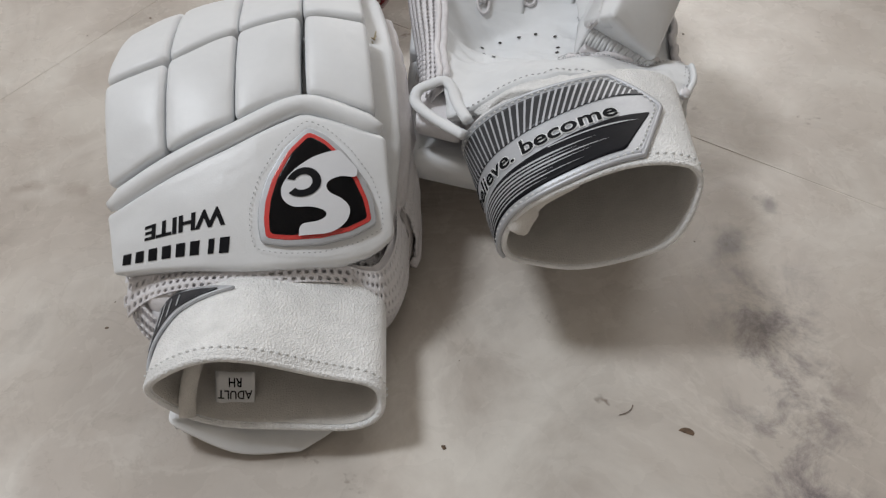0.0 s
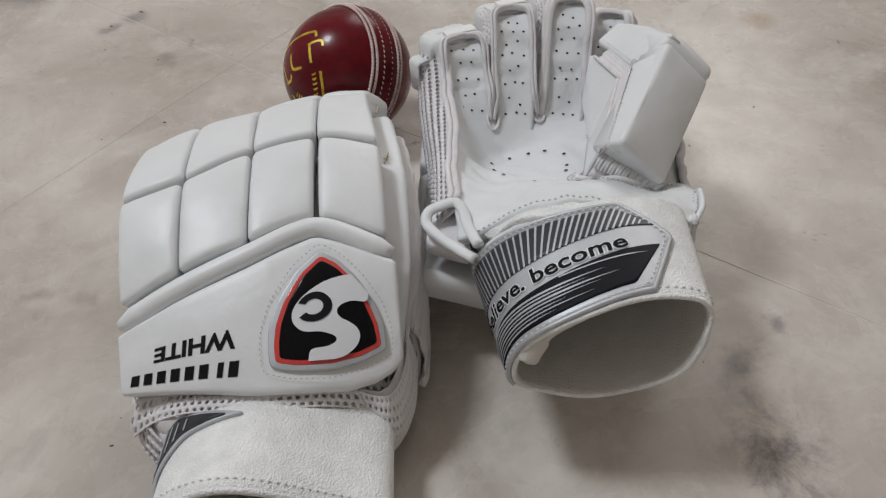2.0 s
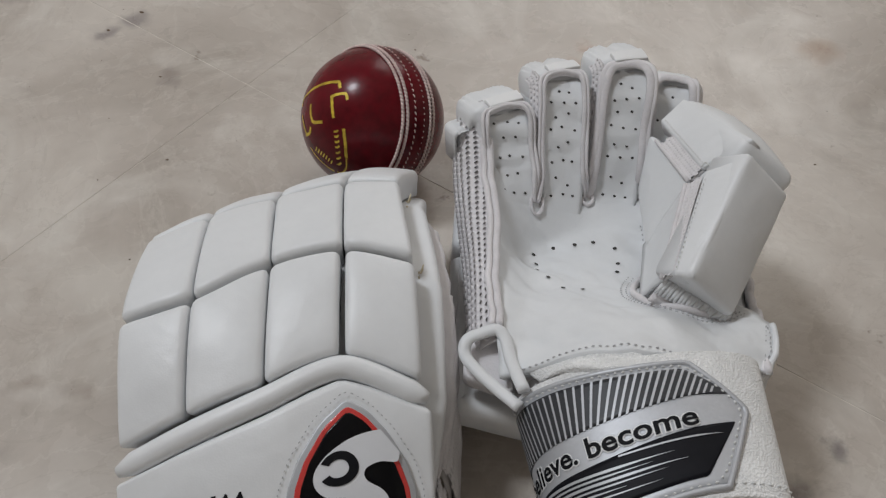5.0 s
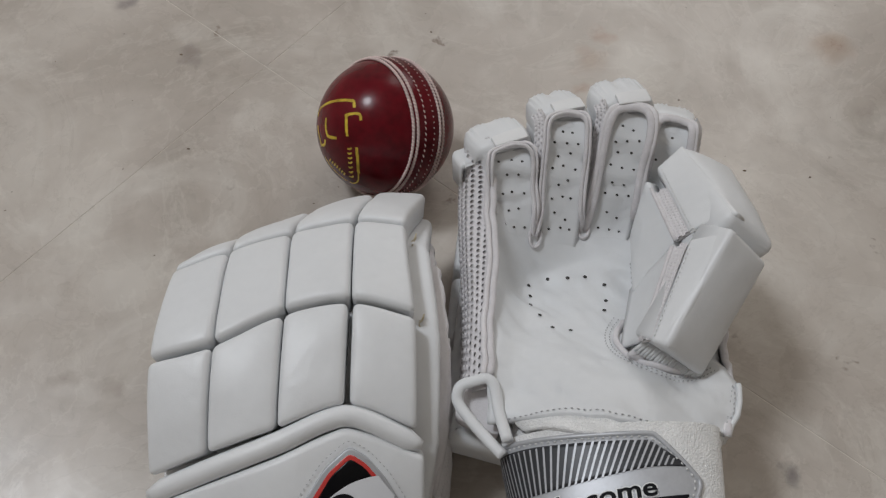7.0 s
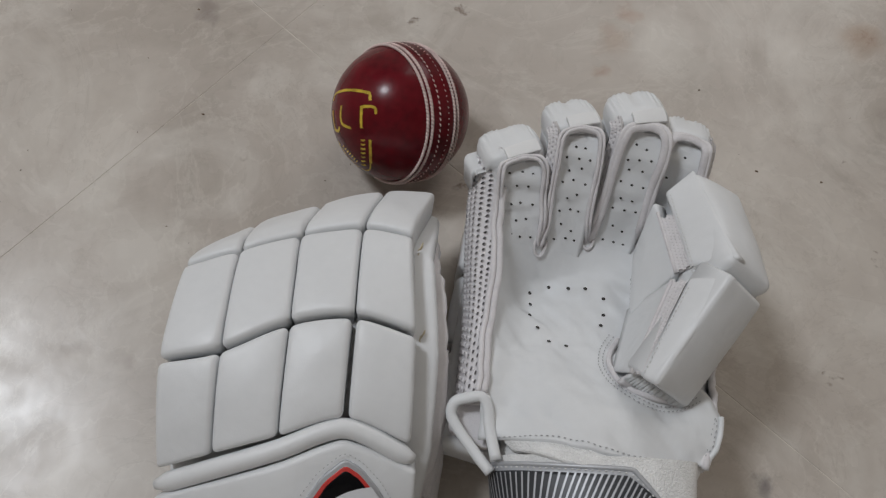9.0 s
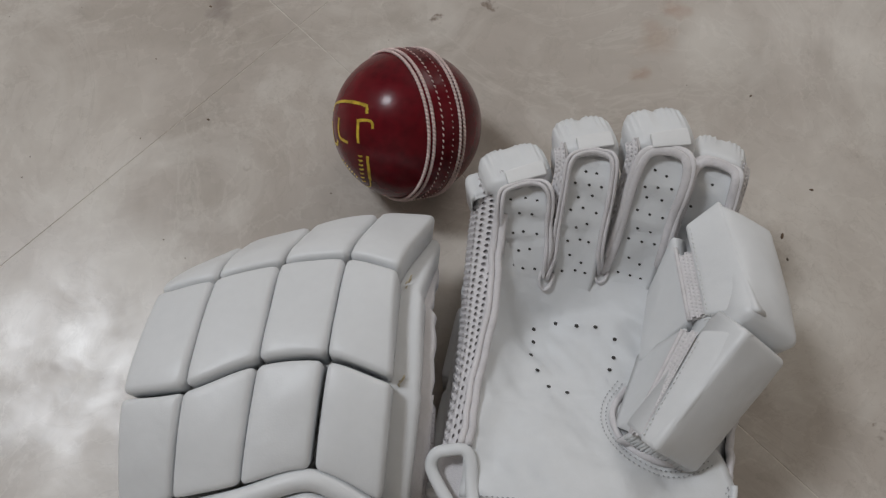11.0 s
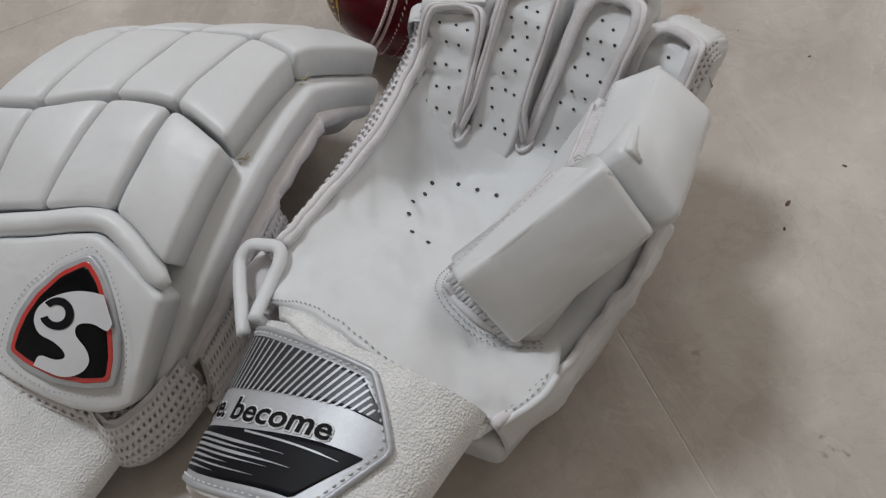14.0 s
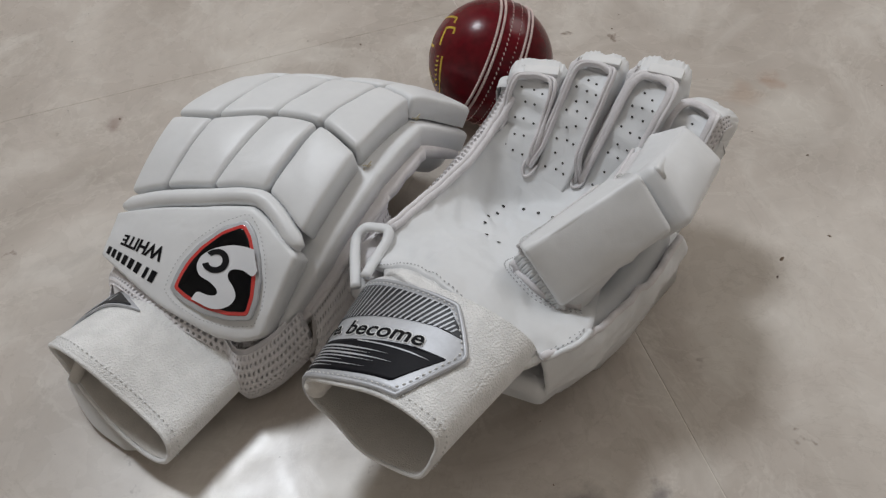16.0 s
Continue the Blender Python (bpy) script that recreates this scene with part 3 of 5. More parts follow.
badge = part("badge", cushion(shield(-0.004), on_badge, 0.002, 0.0006, 0.0002, 0.0008, 3, SC), SILVER, plate, "silver-rimmed shield badge in black, red and white")
part("badge_border", cushion(shield(0.030), on_badge, 0.001, 0.0003, 0.0004, 0.0011, 3, SC), RED, badge, "red border line")
part("badge_field", cushion(shield(0.056), on_badge, 0.001, 0.0005, 0.0011, 0.0014, 4, SC), BLACK, badge, "glossy black domed field")


def flat_shape(pts, lift, mat, name, parent, label=""):
    """A thin coloured shape on the badge, from the side lines of a band."""
    bm = bmesh.new()
    rows = []
    for a, b in pts:
        row = []
        for k in range(5):
            q = badge_uv(*(Vector(a).lerp(Vector(b), k / 4)))
            p, nm = on_badge(q.x, q.y)
            m = Vector((0.36, 0.48))
            w = Vector(a).lerp(Vector(b), k / 4) - m
            dome = 0.0011 * max(0.0, 1 - (w.length / 0.33) ** 2)
            row.append(bm.verts.new(p + nm * (lift + dome)))
        rows.append(row)
    for a, b in zip(rows, rows[1:]):
        for k in range(4):
            bm.faces.new((a[k], a[k + 1], b[k + 1], b[k]))
    part(name, bm, mat, parent, label)


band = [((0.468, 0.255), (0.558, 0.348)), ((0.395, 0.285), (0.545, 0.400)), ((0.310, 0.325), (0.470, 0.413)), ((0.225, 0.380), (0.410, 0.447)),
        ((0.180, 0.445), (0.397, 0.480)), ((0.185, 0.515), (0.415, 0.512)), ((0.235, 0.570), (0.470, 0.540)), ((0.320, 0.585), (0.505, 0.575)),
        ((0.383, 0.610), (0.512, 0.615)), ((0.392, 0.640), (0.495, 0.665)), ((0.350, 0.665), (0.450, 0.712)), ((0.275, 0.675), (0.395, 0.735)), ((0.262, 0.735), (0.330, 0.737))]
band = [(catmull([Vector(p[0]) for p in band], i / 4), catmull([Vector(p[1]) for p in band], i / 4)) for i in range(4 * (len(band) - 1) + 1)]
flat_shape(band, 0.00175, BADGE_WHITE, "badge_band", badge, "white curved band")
ring_ = []
for k in range(33):
    a = math.radians(205) + math.radians(300) * k / 32
    ca, sa = math.cos(a), math.sin(a)
    ring_.append(((0.285 + 0.088 * ca, 0.447 + 0.080 * sa), (0.283 + 0.046 * ca, 0.447 + 0.042 * sa)))
flat_shape(ring_, 0.0020, INK, "badge_ring", badge, "small black open ring")
edge_uv = shield(-0.045)
edge_uv.append(edge_uv[0])
edge_pts = [on_plate(q.x, q.y, 0.0002) for q in edge_uv]
part("badge_stitching", stitches([e[0] for e in edge_pts], [e[1] for e in edge_pts], 0.0011, 0.0010, 0.00022), GREY_THREAD, plate)

# black print on the plate: a bold word, and a maker's line shown as slanted bars


def on_print(cu, cv):
    def place(x, y):
        p, nm = on_plate(cu - x / SC[0], cv - y / 0.050)
        hit = plate_tree.ray_cast(p + nm * 0.004, -nm, 0.01)[0]
        return (hit if hit else p) + nm * 0.00022
    return place


wv, wf = letters("WHITE", 0.0096, 0.00032, 0.14)
part("printed_word", printed([Vector((v.x * 1.04, v.y, 0)) for v in wv], wf, on_print(1.22, -0.712)), INK, plate, "black printed word")
for k in range(8):
    x = -0.0199 + k * 0.0056
    w, h, s = (0.0022 if k in (1,) else 0.0036), 0.0029, 0.0006
    qv = [Vector((x + s * (2 * j / 5 - 1) + w * i / 3, h * (2 * j / 5 - 1), 0)) for j in range(6) for i in range(4)]
    qf = [(4 * j + i, 4 * j + i + 1, 4 * j + i + 5, 4 * j + i + 4) for j in range(5) for i in range(3)]
    part("printed_bar", printed(qv, qf, on_print(1.06, -0.94)), INK, plate, "black slanted printed bar")

# layers under the pads
layer_o = fillet([(-0.05, -0.9), (4.18, -0.9), (4.36, 0.0), (4.42, 1.2), (4.38, 2.2), (4.16, 3.0), (3.4, 3.07), (0.4, 3.05), (-0.05, 2.95)], 0.15, 4, 0.12)
part("padding_layer", cushion(layer_o, BACK, 0.0105, 0.0028, 0.0, -0.0125, 6, SC), WHITE, back_glove)
low_o = fillet([(-0.04, -1.06), (2.0, -1.12), (4.24, -1.0), (4.52, 0.0), (4.60, 1.2), (4.54, 2.2), (4.2, 2.96), (3.4, 3.02), (0.4, 3.0), (-0.04, 2.9)], 0.2, 4, 0.12)
low_o = [p + Vector((0.02 * math.sin(p.y * 17), 0.0)) for p in low_o]
part("under_layer", cushion(low_o, BACK, 0.0050, 0.0020, 0.0, -0.0225, 6, SC), NET, back_glove)
# knotted ties at the side seam
for v in (0.99, 2.0):
    p, nm = BACK(4.03, v)
    bm = bmesh.new()
    for k in range(4):
        a = p - nm * (0.010 + 0.0010 * k) + V(0.0012, 0.0015 * (k % 2), 0)
        tube([a, a + V(0.0008, 0.002 - 0.0013 * k, -0.0015), a + V(0.0016, 0.0042 - 0.002 * k, 0.0004 - 0.0009 * k)], 0.0003, 5, bm=bm)
    part("thread_knot", bm, YELLOW_THREAD, back_glove, "loose waxed thread knot")


def glove_side(v, d):
    """The outer wall of the glove under the pads: v along it, d from its top (0) to its foot (1)."""
    p, nm = BACK(4.30 + 0.18 * max(0.0, min(1.0, v + 0.6)), v)
    foot = V(p.x + 0.0035 - 0.004 * max(0.0, v) - 0.012 * max(0.0, -0.5 - v), p.y + 0.002 + 0.008 * max(0.0, -0.5 - v), 0.010 + 0.024 * max(0.0, v + 0.1) ** 1.2)
    q = p - nm * 0.0245
    q = q.lerp(foot, d) + V(0.0035 * math.sin(math.pi * min(1, d)), 0, 0)
    return q


def side_f(v, d):
    e = 0.02
    n = (glove_side(v + e, d) - glove_side(v - e, d)).cross(glove_side(v, d - e) - glove_side(v, d + e))
    n.normalize()
    return glove_side(v, d), n


part("side_net", netting(side_f, -0.6, 0.95, 0.05, 0.95, 34, 6, 0.45), NET, back_glove, "white perforated net gusset")
part("side_lining", strip(lambda v, d: (side_f(v, d)[0] + V(-0.0022, 0, 0), side_f(v, d)[1]), -0.6, 0.95, 0.0, 1.0, 24, 4), LINING, back_glove)
hem = [glove_side(-0.62 + 1.60 * i / 30, 0.98) for i in range(31)]
part("side_hem", tube(hem, 0.0019, 8), WELT, back_glove)
hem = [glove_side(-0.62 + 1.60 * i / 30, 0.03) + V(0.0008, 0, 0) for i in range(31)]
part("side_hem", tube(hem, 0.0017, 8), WELT, back_glove)


def net_front(u, d):
    """The net skirt that shows under the lower edge of the plate, over the cuff."""
    p, nm = BACK(u, -0.99)
    top = p - nm * 0.009
    e = abs(u - 2.05) / 2.05
    low = V(p.x * 0.99 + 0.0004, p.y - 0.0105 + 0.003 * e, 0.0402 - 0.024 * e ** 3)
    return top.lerp(low, d) + V(0, -0.002 * math.sin(math.pi * d), 0.0015 * math.sin(math.pi * d))


def net_front_f(u, d):
    e = 0.03
    n = (net_front(u + e, d) - net_front(u - e, d)).cross(net_front(u, d - e) - net_front(u, d + e))
    n.normalize()
    return net_front(u, d), n


part("front_net", netting(net_front_f, -0.02, 3.95, 0.0, 1.0, 34, 4, 0.6), NET, back_glove, "white perforated net gusset")
part("front_lining", strip(lambda u, d: (net_front_f(u, d)[0] + V(0, 0.0016, -0.0014), net_front_f(u, d)[1]), 0.0, 4.08, 0.0, 1.0, 16, 4), NET, back_glove)
core_o = fillet([(-0.020, 0.356), (-0.006, 0.349), (0.054, 0.351), (0.060, 0.362), (0.058, 0.398), (-0.024, 0.398)], 0.008, 4, 0.008)
part("wrist_core", cushion(core_o, lambda u, v: (V(u, v, 0.0335 + (v - 0.35) * 0.12), V(0, 0, 1)), 0.0325, 0.007), NET, back_glove)
# net bulge round the outer corner beside the cuff
bulge = sheet([[V(-0.024, 0.385, 0.030), V(-0.026, 0.366, 0.028), V(-0.017, 0.353, 0.026), V(-0.008, 0.347, 0.026)],
               [V(-0.030, 0.386, 0.014), V(-0.028, 0.362, 0.012), V(-0.017, 0.349, 0.012), V(-0.008, 0.345, 0.012)],
               [V(-0.026, 0.386, 0.002), V(-0.024, 0.364, 0.002), V(-0.015, 0.352, 0.002), V(-0.006, 0.348, 0.002)]])
part("corner_net", netting(bulge, 0, 3, 0, 2, 16, 6, 0.66), NET, back_glove, "white perforated net gusset")
part("corner_lining", strip(lambda u, v: (bulge(u, v)[0] + V(0.002, 0.002, 0), bulge(u, v)[1]), 0, 3, 0, 2, 10, 4), NET, back_glove)
bulge2 = sheet([[V(0.0770, 0.398, 0.0400), V(0.0775, 0.380, 0.0385), V(0.0720, 0.365, 0.0380), V(0.0560, 0.3680, 0.0380)],
                [V(0.0815, 0.398, 0.0210), V(0.0815, 0.375, 0.0190), V(0.0745, 0.358, 0.0210), V(0.0570, 0.3640, 0.0280)],
                [V(0.0790, 0.398, 0.0060), V(0.0790, 0.376, 0.0060), V(0.0725, 0.361, 0.0060), V(0.0600, 0.3640, 0.0060)]])
part("corner_net", netting(bulge2, 0, 3, 0, 2, 24, 9, 0.48), NET, back_glove, "white perforated net gusset")
part("corner_lining", strip(lambda u, v: (bulge2(u, v)[0] + V(-0.002, 0.002, 0), bulge2(u, v)[1]), 0, 3, 0, 2, 10, 4), NET, back_glove)
# palm leather and curled fingers below
for c in range(4):
    line = []
    for i in range(15):
        p, nm = BACK(c + 0.5, 0.6 + 2.25 * i / 14)
        line.append(V(p.x, p.y, 0) + V(0, -0.010 * (i / 14), max(0.0105, p.z - 0.036)))
    part("finger", tube(line, [0.0115] * 13 + [0.0105, 0.007], 12), PALM, back_glove)
palm_core = sheet([[V(-0.026, 0.375, 0.028), V(0.02, 0.372, 0.033), V(0.066, 0.378, 0.028)],
                   [V(-0.034, 0.405, 0.036), V(0.015, 0.405, 0.045), V(0.056, 0.41, 0.040)],
                   [V(-0.036, 0.436, 0.045), V(0.01, 0.44, 0.052), V(0.046, 0.445, 0.052)]])
part("palm", cushion(fillet([(0, 0), (2, 0), (2, 2), (0, 2)], 0.2, 4, 0.2), palm_core, 0.027, 0.005, 0.0, 0.0, 4, (0.045, 0.03)), PALM, back_glove)
base_o = fillet([(-0.026, 0.378), (0.066, 0.378), (0.058, 0.42), (-0.032, 0.42)], 0.008, 4, 0.01)
part("palm_base", cushion(base_o, lambda u, v: (V(u, v, 0.024), V(0, 0, 1)), 0.0235, 0.004), PALM, back_glove)


def cuff_maker(c0, a0, b0, c1, a1, b1, wave, wave1=None):
    """An elastic wrist tube: angle in degrees round it, k from its rim (0) to the glove (1)."""
    def at(ang, k, inset=0.0):
        t = radians(ang)
        c, a, b = c0.lerp(c1, k), a0.lerp(a1, k), b0.lerp(b1, k)
        s = 1 - inset / a.length
        sb = 1 - inset / b.length
        p = c + a * (math.cos(t) * s) + b * (math.sin(t) * sb)
        return p + wave(t, k)

    def f(ang, k):
        e = 2.0
        n = (at(ang + e, k) - at(ang - e, k)).cross(at(ang, k + 0.03) - at(ang, k - 0.03))
        n.normalize()
        if n.dot(at(ang, k) - c0.lerp(c1, k)) < 0:
            n.negate()
        return at(ang, k), n
    return at, f


def cuff_mesh(at, thick, nk=14, n=72, lining=False):
    """Outer, rim and inner wall of the wrist tube."""
    bm = bmesh.new()
    loops = []
    if not lining:
        loops += [[at(360 * i / n, k) for i in range(n)] for k in [1 - j / nk for j in range(nk + 1)]]
        loops += [[at(360 * i / n, -0.012, thick * 0.35) for i in range(n)]]
    loops += [[at(360 * i / n, -0.004, thick) for i in range(n)]]
    if lining:
        loops = [[at(360 * i / n, -0.002 + j / 64, thick + 0.0004 * (j % 2)) for i in range(n)] for j in range(65)]
    rows = [[bm.verts.new(p) for p in l] for l in loops]
    for a, b in zip(rows, rows[1:]):
        for i in range(n):
            bm.faces.new((a[i], a[(i + 1) % n], b[(i + 1) % n], b[i]))
    return bm


def left_wave(t, k):
    w = 1 - k
    return V(0, 0.002 * w * math.sin(2 * t + 0.6), 0.0030 * w * math.sin(t) * math.sin(3 * t + 2.4) + 0.0045 * w * math.exp(-((t - 1.95) / 0.62) ** 2) - 0.0012 * w * math.exp(-((t - 0.9) / 0.4) ** 2) + 0.0008 * w * math.sin(3 * t))


cuff_at, cuff_f = cuff_maker(V(0.0345, 0.3145, 0.0262), V(0.0425, 0.0015, -0.0030), V(-0.003, 0.0035, 0.0160),
                             V(0.0310, 0.385, 0.0215), V(0.0420, 0.0, 0.001), V(0.0, 0.0, 0.0160), left_wave)
cuff = part("cuff", cuff_mesh(cuff_at, 0.0030), TERRY, back_glove, "white terry elastic wrist cuff")
part("cuff_lining", cuff_mesh(cuff_at, 0.0030, lining=True), RIB, cuff, "off-white ribbed cuff lining")
part("cuff_hem", tube([cuff_at(5 * i, -0.006, 0.0012) for i in range(72)], 0.0013, 8, closed=True), TERRY, cuff)
hem_line = [cuff_f(5 * i, 0.055) for i in range(73)]
part("cuff_stitching", stitches([p + n * 0.0002 for p, n in hem_line], [n for p, n in hem_line], 0.0017, 0.0012, 0.0004), THREAD, cuff)
# end of the strap on the cuff's outer side
so = fillet([(104, 0.50), (140, 0.40), (185, 0.08), (215, 0.05), (215, 0.58), (182, 0.60), (140, 0.57)], [3, 4, 8, 4, 4, 8, 8], 4, 4)
strap_end = part("strap_end", cushion(so, cuff_f, 0.0012, 0.0004, 0.0, 0.0016, 3, (0.00055, 0.073)), SILVER, back_glove, "end of the silver and charcoal wrist strap")
si = fillet([(113, 0.495), (143, 0.415), (185, 0.115), (214, 0.085), (214, 0.55), (182, 0.57), (143, 0.552)], [3, 4, 8, 4, 4, 8, 8], 4, 4)
part("strap_panel", cushion(si, cuff_f, 0.0008, 0.0003, 0.0, 0.0019, 3, (0.00055, 0.073)), CHARCOAL, strap_end, "charcoal striped panel")
for k in range(9):
    a = 140 + 8 * k
    part("strap_stripe", strip(cuff_f, a, a + 1.2, max(0.14, 0.44 - 0.0062 * (a - 140)), 0.52, 2, 5, 0.0023, 0.0003), SILVER, strap_end)
# flap of the strap under the cuff and the inner fold
flap = sheet([[V(0.000, 0.345, 0.006), V(0.030, 0.345, 0.004), V(0.062, 0.345, 0.004)],
              [V(-0.004, 0.318, 0.010), V(0.024, 0.313, 0.0035), V(0.060, 0.320, 0.003)],
              [V(-0.001, 0.309, 0.014), V(0.022, 0.3045, 0.0035), V(0.046, 0.3065, 0.002)]])
part("strap_flap", cushion(fillet([(0, 0), (2, 0), (2, 1.0), (1.98, 2), (0, 2)], [0.1, 0.1, 0.1, 0.08, 0.3], 4, 0.15), flap, 0.0018, 0.0006, 0, 0, 4, (0.03, 0.02)), TAG, back_glove, "white strap flap with a stitched edge")
fl = [flap(0.1 + 1.85 * i / 30, 1.86) for i in range(31)]
part("flap_stitching", stitches([p + n * 0.0002 for p, n in fl], [n for p, n in fl], 0.0018, 0.0013, 0.0003), THREAD, back_glove)
fold = [V(0.005, 0.312, 0.016), V(0.005, 0.318, 0.022), V(0.007, 0.325, 0.029), V(0.010, 0.335, 0.034)]
part("inner_fold", tube(smooth_line(fold, 5), 0.0032, 10), RIB, back_glove)
# size tag inside the cuff
tag_f = sheet([[V(0.0140, 0.3128, 0.0118), V(0.0210, 0.3128, 0.0110), V(0.0280, 0.3128, 0.0114)],
               [V(0.0134, 0.3205, 0.0145), V(0.0206, 0.3205, 0.0142), V(0.0279, 0.3205, 0.0148)],
               [V(0.0130, 0.3285, 0.0215), V(0.0204, 0.3285, 0.0210), V(0.0278, 0.3285, 0.0215)]])
tag = part("size_tag", strip(tag_f, 0, 2, 0, 2, 8, 8, 0.0004, 0.0004), TAG, back_glove, "white size tag with black print")
for text, tv in (("ADULT", 1.22), ("RH", 1.66)):
    lv, lf = letters(text, 0.0040, 0.00005)

    def tag_place(x, y, tv=tv):
        p, n = tag_f(1.0 - x / 0.0073, tv - y / 0.0088)
        return p + n * 0.0007
    part("tag_print", printed(lv, lf, tag_place), INK, tag, "black printed lettering")

# ---- glove that lies palm up ----
palm_glove = thing("batting_glove", (0.145, 0.49, 0.0), "white cricket batting glove lying palm up, padded thumb and printed strap", "glove", "pair of batting gloves")
PALM_F = sheet([[V(0.0985, 0.424, 0.0600), V(0.122, 0.424, 0.0805), V(0.157, 0.421, 0.0870), V(0.192, 0.428, 0.0720)],
                [V(0.0945, 0.448, 0.0668), V(0.120, 0.452, 0.0690), V(0.153, 0.450, 0.0770), V(0.199, 0.452, 0.0690)],
                [V(0.0935, 0.480, 0.0625), V(0.115, 0.483, 0.0510), V(0.146, 0.483, 0.0530), V(0.186, 0.480, 0.0600)],
                [V(0.0925, 0.512, 0.0640), V(0.112, 0.508, 0.0430), V(0.138, 0.510, 0.0445), V(0.172, 0.510, 0.0560)],
                [V(0.0920, 0.534, 0.0660), V(0.111, 0.527, 0.0540), V(0.136, 0.535, 0.0500), V(0.166, 0.538, 0.0500)]])
PALM_FLAT = PALM_F


def PALM_F(u, v):
    """The palm with its soft folds."""
    p, n = PALM_FLAT(u, v)
    q = (noise.noise(p * 42) * 0.0028 + noise.noise(V(p.x * 60, p.y * 120, 3.0)) * 0.0017 + noise.noise(V((p.x + p.y) * 150, (p.x - p.y) * 40, 8.0)) * 0.0012) * max(0.0, min(1.0, (3.7 - v) * 2))
    return p + n * q, n


SP = (0.031, 0.028)
palm = part("palm", strip(PALM_F, 0.0, 3.0, 0.14, 4.06, 48, 70, 0.0, 0.005), PALM, palm_glove, "soft white leather palm")
# terry between palm leather and strap
yoke_o = fillet([(0.4, -0.02), (1.5, -0.1), (3.0, -0.2), (3.0, 0.2), (2.4, 0.3), (1.2, 0.25), (0.3, 0.2)], 0.1, 3, 0.13)
part("wrist_band", cushion(yoke_o, PALM_F, 0.006, 0.001, 0.0, -0.0012, 4, SP), TERRY, palm_glove)


def near_palm(p, lift):
    """The point of the palm's surface above or below p, and its normal."""
    u, v = 1.5, 2.0
    for _ in range(12):
        q, n = PALM_F(u, v)
        du, dv = PALM_F(u + 0.01, v)[0] - q, PALM_F(u, v + 0.01)[0] - q
        ex, ey = p.x - q.x, p.y - q.y
        det = du.x * dv.y - du.y * dv.x
        u = max(-0.1, min(3.1, u + 0.01 * (ex * dv.y - ey * dv.x) / det))
        v = max(0.0, min(4.1, v + 0.01 * (du.x * ey - du.y * ex) / det))
    q, n = PALM_F(u, v)
    return V(p.x, p.y, q.z) + n * lift, n


# punched holes in the palm: dark discs, the shade painted on
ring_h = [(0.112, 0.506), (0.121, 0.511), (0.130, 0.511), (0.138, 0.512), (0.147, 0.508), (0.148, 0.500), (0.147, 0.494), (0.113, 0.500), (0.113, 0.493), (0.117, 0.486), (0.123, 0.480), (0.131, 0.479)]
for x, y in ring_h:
    part("palm_hole", dots([near_palm(V(x, y, 0), 0.0)], 0.0010, lift=0.0003), HOLE, palm, "small punched vent hole, a disc with its shade painted dark")


